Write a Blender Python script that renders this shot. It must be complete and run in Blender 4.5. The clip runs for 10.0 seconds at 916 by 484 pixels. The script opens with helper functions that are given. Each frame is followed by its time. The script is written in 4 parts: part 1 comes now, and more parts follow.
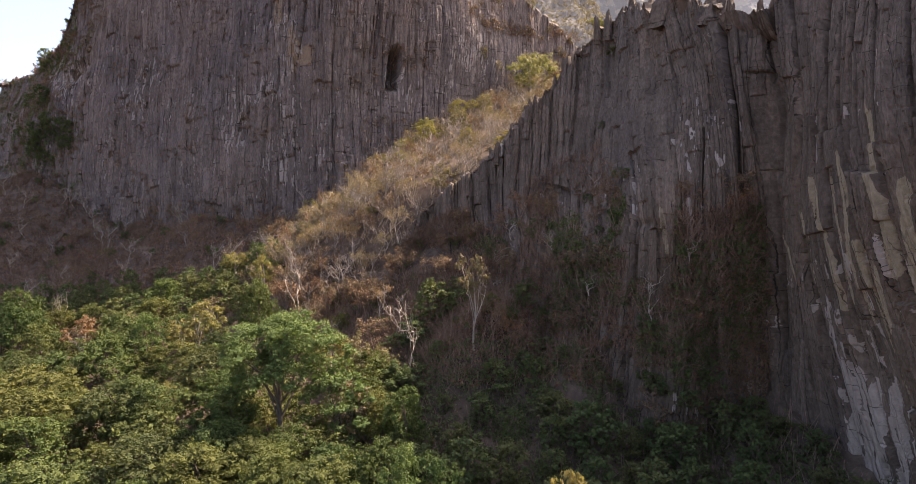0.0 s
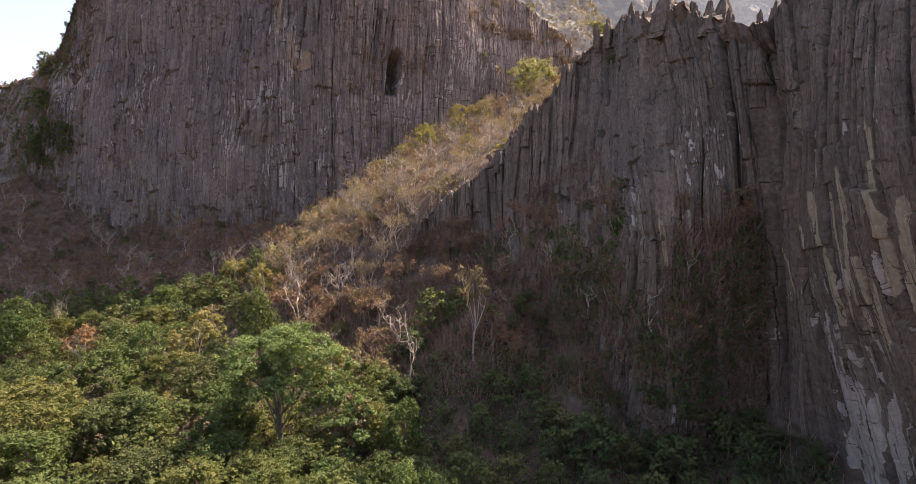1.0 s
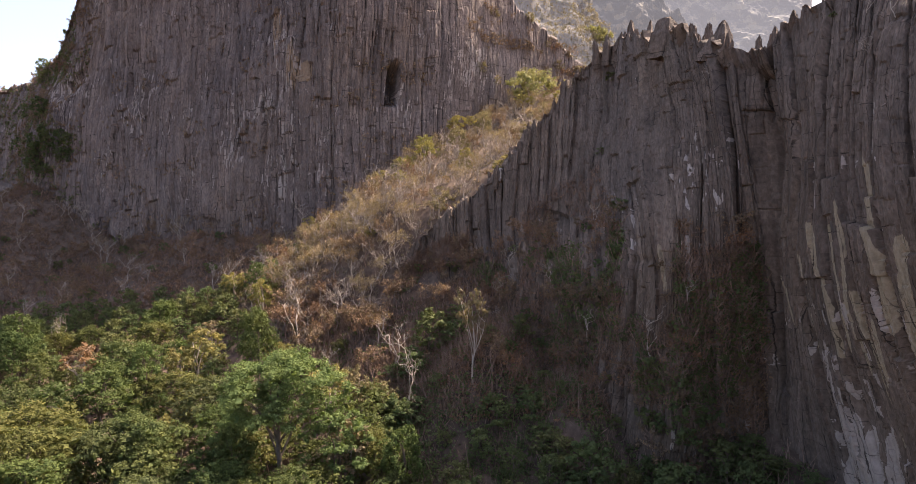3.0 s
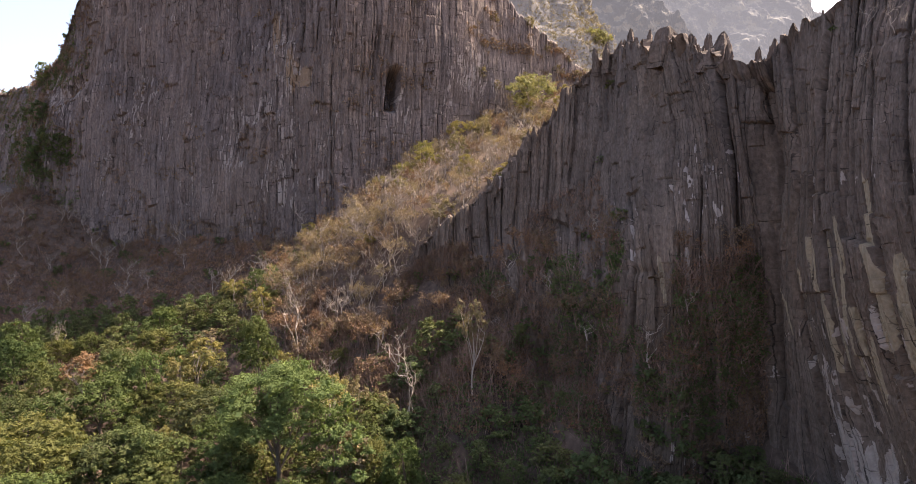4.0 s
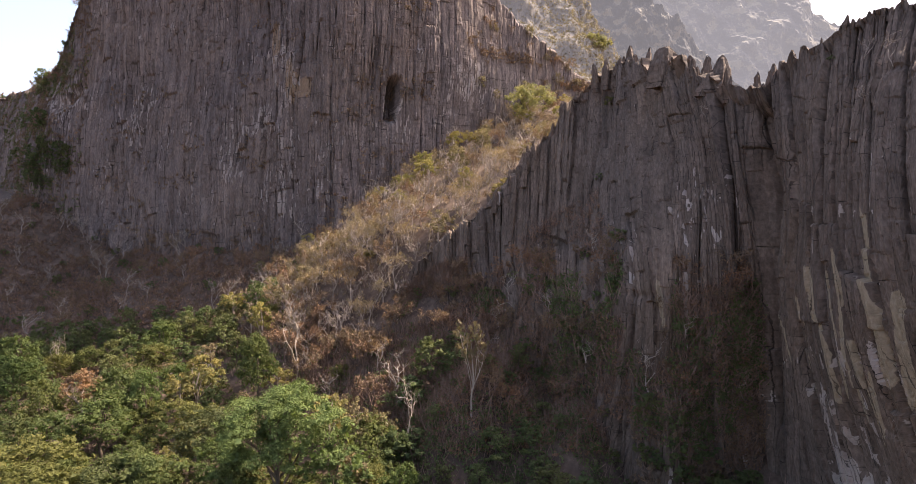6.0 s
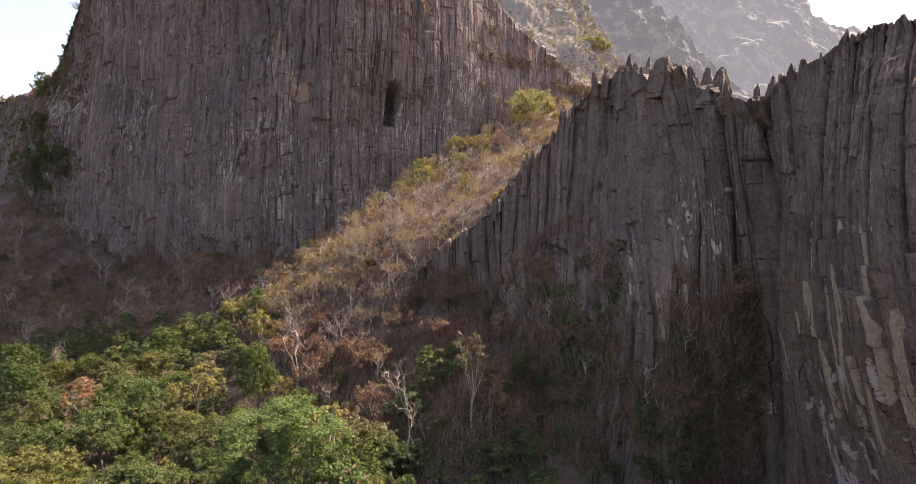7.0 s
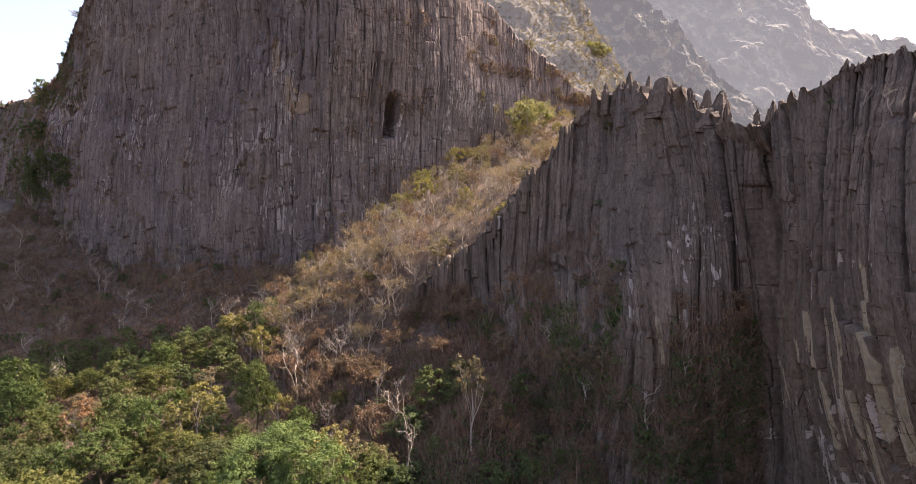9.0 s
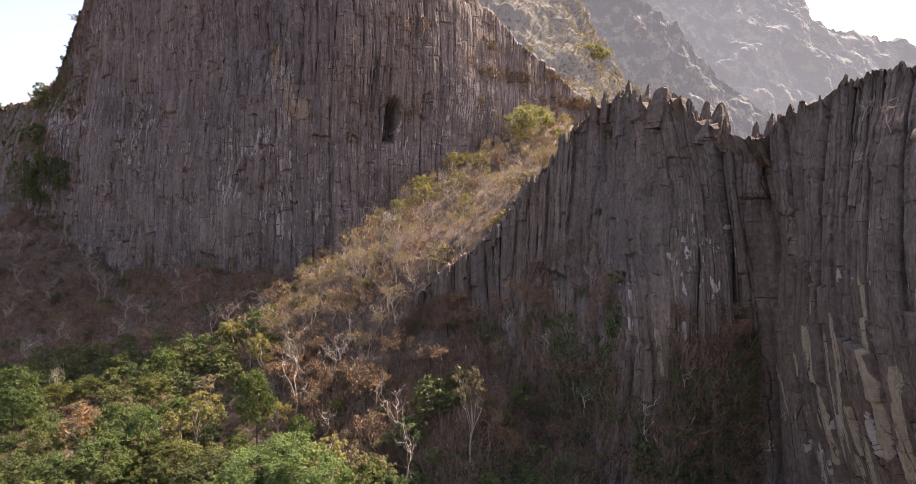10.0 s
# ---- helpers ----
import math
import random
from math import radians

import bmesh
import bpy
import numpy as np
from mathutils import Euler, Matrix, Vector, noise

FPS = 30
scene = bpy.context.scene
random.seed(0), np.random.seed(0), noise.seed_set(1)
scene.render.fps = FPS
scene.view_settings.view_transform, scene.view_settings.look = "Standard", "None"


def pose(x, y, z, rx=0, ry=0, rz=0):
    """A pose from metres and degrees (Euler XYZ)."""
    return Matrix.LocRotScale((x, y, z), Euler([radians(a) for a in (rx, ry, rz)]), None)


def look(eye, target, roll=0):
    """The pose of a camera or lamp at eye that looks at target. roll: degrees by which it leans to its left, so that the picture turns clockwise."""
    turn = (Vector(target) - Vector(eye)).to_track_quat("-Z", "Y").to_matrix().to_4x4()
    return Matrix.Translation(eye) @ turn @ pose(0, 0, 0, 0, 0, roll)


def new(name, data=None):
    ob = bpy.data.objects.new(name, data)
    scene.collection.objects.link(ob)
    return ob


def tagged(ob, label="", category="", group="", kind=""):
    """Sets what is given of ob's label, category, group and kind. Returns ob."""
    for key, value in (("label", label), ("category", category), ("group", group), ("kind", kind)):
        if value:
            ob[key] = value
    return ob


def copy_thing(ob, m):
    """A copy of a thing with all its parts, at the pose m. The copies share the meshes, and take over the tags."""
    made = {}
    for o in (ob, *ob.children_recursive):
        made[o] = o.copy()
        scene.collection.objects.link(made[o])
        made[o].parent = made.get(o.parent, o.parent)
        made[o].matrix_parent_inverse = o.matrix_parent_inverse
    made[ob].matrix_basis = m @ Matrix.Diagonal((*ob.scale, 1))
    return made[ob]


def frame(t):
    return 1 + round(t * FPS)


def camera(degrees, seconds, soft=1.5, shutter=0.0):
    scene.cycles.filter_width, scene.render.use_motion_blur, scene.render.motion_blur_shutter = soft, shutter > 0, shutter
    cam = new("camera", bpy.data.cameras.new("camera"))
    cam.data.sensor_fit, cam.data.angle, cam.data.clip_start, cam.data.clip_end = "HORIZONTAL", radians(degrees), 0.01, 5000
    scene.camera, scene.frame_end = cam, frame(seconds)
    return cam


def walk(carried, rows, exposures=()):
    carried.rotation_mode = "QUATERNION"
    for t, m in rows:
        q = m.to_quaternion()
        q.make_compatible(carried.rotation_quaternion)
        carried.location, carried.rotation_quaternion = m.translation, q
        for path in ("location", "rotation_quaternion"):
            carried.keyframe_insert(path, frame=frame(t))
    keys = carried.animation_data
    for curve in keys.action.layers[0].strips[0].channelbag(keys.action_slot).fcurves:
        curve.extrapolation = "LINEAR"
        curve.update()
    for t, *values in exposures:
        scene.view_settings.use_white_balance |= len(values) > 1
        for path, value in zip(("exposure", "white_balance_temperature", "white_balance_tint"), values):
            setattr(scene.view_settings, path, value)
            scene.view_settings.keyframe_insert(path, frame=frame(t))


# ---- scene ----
cam = camera(76.0, 10.0, soft=0.5)
METRES, EYE, TILT, LEAN, TURN = 20.0, 35.0, -1.4, 0.0, 0.0
ROWS = [
    (0.0, 0.0, 0.0, 0.0, 0.0, 0.0, -0.0),
    (0.5, -0.0007, -0.0029, 0.0515, -0.02, -0.03, 0.0),
    (1.0, -0.0029, -0.0047, 0.1002, -0.05, -0.07, 0.0),
    (1.5, -0.0046, -0.0069, 0.1516, -0.06, -0.09, 0.01),
    (2.0, -0.0057, -0.0069, 0.2034, -0.08, -0.1, -0.01),
    (2.5, -0.0034, -0.0082, 0.2555, -0.11, -0.13, -0.03),
    (4.0, -0.0018, -0.0087, 0.4004, -0.15, -0.17, -0.02),
    (4.5, -0.0035, -0.0103, 0.4494, -0.17, -0.19, -0.04),
    (5.0, -0.0033, -0.0137, 0.5, -0.18, -0.22, -0.04),
    (5.5, -0.0025, -0.0164, 0.5508, -0.2, -0.26, -0.06),
    (7.0, -0.0075, -0.0261, 0.6971, -0.26, -0.31, -0.09),
    (7.5, -0.0103, -0.0291, 0.7457, -0.27, -0.32, -0.09),
    (8.0, -0.0122, -0.0275, 0.7957, -0.29, -0.33, -0.09),
    (8.5, -0.0133, -0.0241, 0.8467, -0.31, -0.34, -0.11),
    (9.0, -0.0096, -0.0218, 0.8972, -0.31, -0.36, -0.12),
    (9.5, -0.008, -0.0219, 0.9488, -0.34, -0.38, -0.13),
    (10.0, -0.0079, -0.0247, 0.9982, -0.35, -0.41, -0.13),
]
walk(cam, [(t, pose(0, 0, EYE, TILT, LEAN, TURN) @ pose(METRES * x, METRES * y, METRES * z, 90 + pitch, roll, yaw)) for t, x, y, z, yaw, pitch, roll in ROWS],
     exposures=[(0.0, 1.72, 6950, 19), (10.0, 1.72, 6950, 19)])

# ---- world and light ----
SUN_AZ, SUN_EL = 57.0, 52.5      # degrees: clockwise from +y, above the horizon
SKY, SUN = 0.135, 5.0
world = bpy.data.worlds.new("world")
scene.world = world
world.use_nodes = True
wn = world.node_tree
sky = wn.nodes.new("ShaderNodeTexSky")
sky.sky_type = "NISHITA"
sky.sun_disc = False
sky.sun_elevation = radians(SUN_EL)
sky.sun_rotation = radians(SUN_AZ)
sky.air_density, sky.dust_density, sky.ozone_density, sky.altitude = 1.0, 5.0, 0.4, 300
wn.links.new(sky.outputs[0], wn.nodes["Background"].inputs[0])
wn.nodes["Background"].inputs[1].default_value = SKY
sun_data = bpy.data.lights.new("sun", "SUN")
sun_data.energy, sun_data.angle, sun_data.color = SUN, radians(0.6), (1.0, 0.90, 0.74)
sun = new("sun", sun_data)
sd = Vector((math.sin(radians(SUN_AZ)) * math.cos(radians(SUN_EL)), math.cos(radians(SUN_AZ)) * math.cos(radians(SUN_EL)), math.sin(radians(SUN_EL))))
sun.matrix_world = look(sd * 400, (0, 0, 0))

# ---- noise on arrays ----


def rnd(*k):
    """A random number 0..1 for whole-number keys, each an array."""
    h = np.uint32(2166136261)
    with np.errstate(over="ignore"):
        for a in k:
            h = (h ^ np.asarray(a).astype(np.int64).astype(np.uint32)) * np.uint32(16777619)
            h = (h ^ (h >> np.uint32(15))) * np.uint32(2246822519)
            h = (h ^ (h >> np.uint32(13))) * np.uint32(3266489917)
            h = h ^ (h >> np.uint32(16))
    return h.astype(np.float64) / 4294967295.0


def vn(x, y, seed=0):
    """Smooth value noise 0..1 in two dimensions."""
    ix, iy = np.floor(x), np.floor(y)
    fx, fy = x - ix, y - iy
    fx, fy = fx * fx * (3 - 2 * fx), fy * fy * (3 - 2 * fy)
    a, b = rnd(ix, iy, seed), rnd(ix + 1, iy, seed)
    c, d = rnd(ix, iy + 1, seed), rnd(ix + 1, iy + 1, seed)
    return (a * (1 - fx) + b * fx) * (1 - fy) + (c * (1 - fx) + d * fx) * fy


def fbm(x, y, seed=0, octaves=4):
    total, amp = 0.0, 0.5
    for k in range(octaves):
        total = total + amp * (vn(x * 2 ** k, y * 2 ** k, seed + 17 * k) - 0.5)
        amp *= 0.5
    return total


def smooth(a, b, x):
    t = np.clip((x - a) / (b - a), 0, 1)
    return t * t * (3 - 2 * t)


def columns(u, v, w, hb, seed, shift=0.9):
    """Relief of upright rock columns about w wide, broken every hb or so: 0 deep in a joint, 1 proud."""
    band = np.floor(v / (hb * 1.9) + 2.2 * vn(u / (w * 5), v / (hb * 3), seed + 21))
    uu = u / w + 1.7 * (vn(u / (w * 2.5), v / (w * 7), seed) - 0.5) + 0.6 * (vn(u / w, v / (w * 2.0), seed + 3) - 0.5) + shift * rnd(band, seed + 23)
    i = np.floor(uu)
    f = uu - i
    vv = v / (hb * (0.6 + 0.9 * rnd(i, seed + 5))) + 9 * rnd(i, seed + 7) + 0.5 * (vn(u / w * 1.5, v / hb * 2, seed + 9) - 0.5)
    j = np.floor(vv)
    g = vv - j
    e = 1 - np.abs(2 * f - 1)
    body = np.clip(e * (2.2 + 3.0 * rnd(i, seed + 17)), 0, 1) ** 0.8
    tilt = (rnd(i, j, seed + 15) - 0.5) * (f - 0.5)
    crack = smooth(0.0, 0.06, np.minimum(g, 1 - g))
    return 0.55 * rnd(i, j, seed + 11) + 0.45 * body * (0.6 + 0.4 * crack) + 0.5 * tilt


def blocks(u, v, w, hb, seed, slot=0.16, level=0.7):
    """Relief of flat-faced upright blocks about w wide and hb high, each set at its own depth, with open joints between some of them."""
    uu = u / w + 1.0 * (vn(u / (w * 3.2), v / (w * 11), seed) - 0.5) + 0.3 * (vn(u / w, v / (w * 2.2), seed + 3) - 0.5)
    i = np.floor(uu)
    f = uu - i
    hh = hb * (0.5 + 1.2 * rnd(i, seed + 5))
    vv = v / hh + 9 * rnd(i, seed + 7) + (rnd(i, seed + 8) - 0.5) * (f - 0.5) * 0.6 * w / hh
    j = np.floor(vv)
    g = vv - j
    side, end = np.minimum(f, 1 - f) * w, np.minimum(g, 1 - g) * hh
    lean = 1.1 * (rnd(i, j, seed + 13) - 0.5) * (f - 0.5) + 0.7 * (rnd(i, j, seed + 15) - 0.5) * (g - 0.5)
    joint = (1 - smooth(0.0, slot, side)) * (rnd(i + (f > 0.5), seed + 17) > 0.35)
    crack = (1 - smooth(0.0, slot, end)) * (rnd(i, j + (g > 0.5), seed + 19) > 0.4)
    return rnd(i, j, seed + 11) - 0.5 + lean - 0.55 * np.maximum(joint, level * crack)


def saw(u, w, seed):
    """Uneven teeth about w wide, 0..1 high."""
    uu = u / w + 0.8 * (vn(u / (w * 2), u * 0, seed) - 0.5)
    i = np.floor(uu)
    f = uu - i
    lean = 0.25 + 0.5 * rnd(i, seed + 2)
    return rnd(i, seed + 1) ** 1.6 * np.where(f < lean, f / lean, (1 - f) / (1 - lean)) ** 0.5


# ---- meshes from arrays ----


def mesh_of(name, verts, faces, smooth_shade=False):
    me = bpy.data.meshes.new(name)
    verts = np.asarray(verts, dtype=np.float32)
    faces = np.asarray(faces, dtype=np.int32)
    n, k = faces.shape
    me.vertices.add(len(verts))
    me.vertices.foreach_set("co", verts.ravel())
    me.loops.add(n * k)
    me.loops.foreach_set("vertex_index", faces.ravel())
    me.polygons.add(n)
    me.polygons.foreach_set("loop_start", np.arange(0, n * k, k, dtype=np.int32))
    me.polygons.foreach_set("use_smooth", np.full(n, smooth_shade))
    me.update(calc_edges=True)
    return me


def part(name, me, mat, parent=None, label=""):
    ob = new(name, me)
    if not me.materials:
        me.materials.append(mat)
    ob.parent = parent
    if label:
        tagged(ob, label)
    return ob


def grid_faces(nu, nv):
    i, j = np.meshgrid(np.arange(nu - 1), np.arange(nv - 1), indexing="ij")
    a = (i * nv + j).ravel()
    return np.stack([a, a + nv, a + nv + 1, a + 1], 1)


def add_uv(me, uv):
    """A flow map in metres along and up the rock, for streaks."""
    layer = me.uv_layers.new(name="flow")
    idx = np.empty(len(me.loops), dtype=np.int32)
    me.loops.foreach_get("vertex_index", idx)
    layer.data.foreach_set("uv", uv[idx].astype(np.float32).ravel())


def add_value(me, name, values):
    me.attributes.new(name, "FLOAT", "POINT").data.foreach_set("value", np.asarray(values, dtype=np.float32).ravel())


def curve_through(stations, n):
    """Catmull-Rom through the stations (k, d), sampled n times by equal station steps."""
    p = np.asarray(stations, dtype=float)
    p = np.vstack([2 * p[0] - p[1], p, 2 * p[-1] - p[-2]])
    t = np.linspace(0, len(p) - 3 - 1e-9, n)
    i = t.astype(int)
    f = (t - i)[:, None]
    a, b, c, d = p[i], p[i + 1], p[i + 2], p[i + 3]
    return 0.5 * (2 * b + (c - a) * f + (2 * a - 5 * b + 4 * c - d) * f ** 2 + (3 * b - a - 3 * c + d) * f ** 3)


# ---- materials ----


def nodes_of(name):
    m = bpy.data.materials.new(name)
    m.use_nodes = True
    t = m.node_tree
    return m, t, t.nodes["Principled BSDF"], t.nodes["Material Output"]


def node(t, kind, **kw):
    n = t.nodes.new(kind)
    for key, value in kw.items():
        if key in n.inputs:
            n.inputs[key].default_value = value
    return n


def ramp(t, fac, stops):
    r = t.nodes.new("ShaderNodeValToRGB")
    el = r.color_ramp.elements
    while len(el) < len(stops):
        el.new(0.5)
    for e, (p, c) in zip(el, stops):
        e.position, e.color = p, (c if len(c) == 4 else (*c, 1))
    t.links.new(fac, r.inputs[0])
    return r.outputs[0]


def grey(v):
    return (v, v, v)


def mix(t, fac, a, b, blend="MIX"):
    n = t.nodes.new("ShaderNodeMix")
    n.data_type, n.blend_type = "RGBA", blend
    for sock, val in ((n.inputs[0], fac), (n.inputs[6], a), (n.inputs[7], b)):
        if hasattr(val, "links"):
            t.links.new(val, sock)
        else:
            sock.default_value = val if isinstance(val, (int, float)) else (*val, 1)
    return n.outputs[2]


def math_node(t, op, a, b=0.0):
    n = t.nodes.new("ShaderNodeMath")
    n.operation = op
    for sock, val in ((n.inputs[0], a), (n.inputs[1], b)):
        if hasattr(val, "links"):
            t.links.new(val, sock)
        else:
            sock.default_value = val
    return n.outputs[0]


def noise_tex(t, vec, scale, sx=1.0, sy=1.0, sz=1.0, detail=4.0, rough=0.55):
    mp = t.nodes.new("ShaderNodeMapping")
    mp.inputs["Scale"].default_value = (sx, sy, sz)
    t.links.new(vec, mp.inputs[0])
    n = node(t, "ShaderNodeTexNoise", Scale=scale, Detail=detail, Roughness=rough)
    t.links.new(mp.outputs[0], n.inputs["Vector"])
    return n.outputs["Fac"]


def factor(t, value, k, mid=1.0):
    """mid + k * (value - 0.5), as a number to multiply a colour by."""
    return math_node(t, "ADD", math_node(t, "MULTIPLY", value, k), mid - 0.5 * k)


def block_pattern(t, u, v, wide, tall, mortar, seed, fuzz=0.3):
    """Upright columns split into blocks of uneven height: a random grey for each block, and the lines between them."""
    row = math_node(t, "FLOOR", math_node(t, "DIVIDE", u, wide))
    wn = t.nodes.new("ShaderNodeTexWhiteNoise")
    wn.noise_dimensions = "1D"
    t.links.new(math_node(t, "ADD", row, seed), wn.inputs["W"])
    r = wn.outputs["Value"]
    x = math_node(t, "ADD", math_node(t, "MULTIPLY", v, factor(t, r, 0.9)), math_node(t, "MULTIPLY", r, 97.0))
    cb = t.nodes.new("ShaderNodeCombineXYZ")
    t.links.new(x, cb.inputs[0])
    t.links.new(u, cb.inputs[1])
    b = t.nodes.new("ShaderNodeTexBrick")
    b.offset, b.squash = 0.0, 1.0
    for key, value in (("Color1", (0, 0, 0, 1)), ("Color2", (1, 1, 1, 1)), ("Mortar", (0.5, 0.5, 0.5, 1)), ("Scale", 1.0), ("Mortar Size", mortar),
                       ("Mortar Smooth", fuzz), ("Bias", 0.0), ("Brick Width", tall), ("Row Height", wide)):
        b.inputs[key].default_value = value
    t.links.new(cb.outputs[0], b.inputs["Vector"])
    return b.outputs["Color"], b.outputs["Fac"]


def rock_material(name, tone, pale, ochre, size=1.0, bump=0.5, line=0.05):
    """Weathered limestone: flat blocks of nearly one tone, thin dark joints, and chips of bare pale stone."""
    m, t, b, out = nodes_of(name)
    co = t.nodes.new("ShaderNodeTexCoord").outputs["Object"]
    uvn = t.nodes.new("ShaderNodeUVMap")
    uvn.uv_map = "flow"
    uv = uvn.outputs[0]
    sep = t.nodes.new("ShaderNodeSeparateXYZ")
    t.links.new(uv, sep.inputs[0])
    k = 1.0 / size
    wide_n = noise_tex(t, uv, 1.0, 0.13 * k, 0.03 * k, 1, 2)
    mid_n = noise_tex(t, uv, 1.0, 0.8 * k, 0.3 * k, 1, 4, 0.6)
    u = math_node(t, "ADD", sep.outputs[0], math_node(t, "ADD", factor(t, wide_n, 5.0 * size, 0.0), factor(t, mid_n, 0.9 * size, 0.0)))
    v = math_node(t, "ADD", sep.outputs[1], factor(t, mid_n, 1.2 * size, 0.0))
    tone_a, line_a = block_pattern(t, u, v, 2.3 * size, 11.0 * size, line, 3)
    tone_b, line_b = block_pattern(t, u, v, 0.74 * size, 3.4 * size, 0.6 * line, 17)
    chip_r, _ = block_pattern(t, u, v, 0.36 * size, 2.1 * size, 0.001, 41)
    streak = noise_tex(t, uv, 1.0, 0.75 * k, 0.035 * k, 1, 3, 0.5)
    fine = noise_tex(t, uv, 1.0, 4.5 * k, 1.1 * k, 1, 5, 0.65)
    blotch = noise_tex(t, co, 0.6 * k, 1, 1, 0.7, 5, 0.65)
    big = noise_tex(t, co, 0.045, 1, 1, 0.6, 3)
    some = noise_tex(t, uv, 1.0, 0.11 * k, 0.06 * k, 1, 3)
    base = mix(t, 1.0, tone, factor(t, tone_a, 0.22), "MULTIPLY")
    base = mix(t, 1.0, base, factor(t, tone_b, 0.34), "MULTIPLY")
    base = mix(t, 1.0, base, factor(t, streak, 0.95), "MULTIPLY")
    base = mix(t, 1.0, base, factor(t, fine, 2.0), "MULTIPLY")
    base = mix(t, 1.0, base, factor(t, blotch, 0.8), "MULTIPLY")
    base = mix(t, 0.6, base, ramp(t, big, [(0.35, (0.41, 0.41, 0.43)), (0.65, (0.60, 0.55, 0.49))]), "OVERLAY")
    # tan runs of fresh flowstone
    ao = t.nodes.new("ShaderNodeAttribute")
    ao.attribute_name = "ochre"
    och = math_node(t, "ADD", ao.outputs["Fac"], math_node(t, "ADD", factor(t, mid_n, 0.8, 0.0), math_node(t, "ADD", factor(t, chip_r, 0.12, 0.0), factor(t, streak, 1.3, 0.0))))
    och = ramp(t, och, [(0.50, grey(0.0)), (0.56, grey(1.0))])
    tan = mix(t, 1.0, mix(t, streak, ochre, tuple(0.62 * c for c in ochre)), factor(t, fine, 1.3), "MULTIPLY")
    base = mix(t, math_node(t, "MULTIPLY", och, 0.85), base, tan)
    # chips and sheets of bare pale limestone
    at = t.nodes.new("ShaderNodeAttribute")
    at.attribute_name = "pale"
    chip = math_node(t, "ADD", math_node(t, "ADD", at.outputs["Fac"], math_node(t, "MULTIPLY", chip_r, 0.55)), math_node(t, "ADD", factor(t, mid_n, 0.9, 0.0), factor(t, some, 0.9, 0.0)))
    chip = ramp(t, chip, [(0.69, grey(0.0)), (0.705, grey(1.0))])
    white = mix(t, 1.0, mix(t, blotch, pale, tuple(0.6 * c for c in pale)), factor(t, fine, 0.9), "MULTIPLY")
    base = mix(t, math_node(t, "MULTIPLY", chip, 0.9), base, white)
    # joints, drawn as thin dark lines
    gap_a = math_node(t, "MULTIPLY", line_a, ramp(t, mid_n, [(0.40, grey(0.05)), (0.6, grey(0.85))]))
    gap_b = math_node(t, "MULTIPLY", line_b, ramp(t, some, [(0.40, grey(0.0)), (0.60, grey(0.8))]))
    base = mix(t, gap_a, base, tuple(0.16 * c for c in tone))
    base = mix(t, gap_b, base, tuple(0.22 * c for c in tone))
    t.links.new(base, b.inputs["Base Color"])
    b.inputs["Roughness"].default_value = 0.9
    b.inputs["Specular IOR Level"].default_value = 0.2
    bp = t.nodes.new("ShaderNodeBump")
    bp.inputs["Strength"].default_value = bump
    bp.inputs["Distance"].default_value = 0.5 * size
    hgt = math_node(t, "ADD", math_node(t, "ADD", math_node(t, "MULTIPLY", tone_a, 0.35), math_node(t, "MULTIPLY", tone_b, 0.3)),
                    math_node(t, "SUBTRACT", math_node(t, "ADD", math_node(t, "MULTIPLY", fine, 0.7), math_node(t, "MULTIPLY", blotch, 0.6)), math_node(t, "ADD", gap_a, gap_b)))
    t.links.new(hgt, bp.inputs["Height"])
    t.links.new(bp.outputs[0], b.inputs["Normal"])
    return m


def leaf_material(name, stops, through_light=0.45, rough=0.7):
    """Leaves that let light through; colour differs tree by tree and leaf by leaf."""
    m, t, b, out = nodes_of(name)
    info = t.nodes.new("ShaderNodeObjectInfo")
    geo = t.nodes.new("ShaderNodeNewGeometry")
    per_tree = ramp(t, info.outputs["Random"], stops)
    leaf = ramp(t, geo.outputs["Random Per Island"], [(0.0, grey(0.4)), (0.5, grey(0.5)), (1.0, (0.61, 0.6, 0.56))])
    col = mix(t, 0.8, per_tree, leaf, "OVERLAY")
    co = t.nodes.new("ShaderNodeTexCoord").outputs["Object"]
    patch = noise_tex(t, co, 0.35, detail=2)
    col = mix(t, 0.6, col, ramp(t, patch, [(0.35, (0.33, 0.37, 0.35)), (0.65, (0.66, 0.6, 0.5))]), "OVERLAY")
    t.links.new(col, b.inputs["Base Color"])
    b.inputs["Roughness"].default_value = rough
    b.inputs["Specular IOR Level"].default_value = 0.12
    tr = t.nodes.new("ShaderNodeBsdfTranslucent")
    t.links.new(mix(t, 1.0, col, (1.0, 1.0, 0.62), "MULTIPLY"), tr.inputs["Color"])
    ms = t.nodes.new("ShaderNodeMixShader")
    ms.inputs[0].default_value = through_light
    t.links.new(b.outputs[0], ms.inputs[1])
    t.links.new(tr.outputs[0], ms.inputs[2])
    t.links.new(ms.outputs[0], out.inputs[0])
    return m


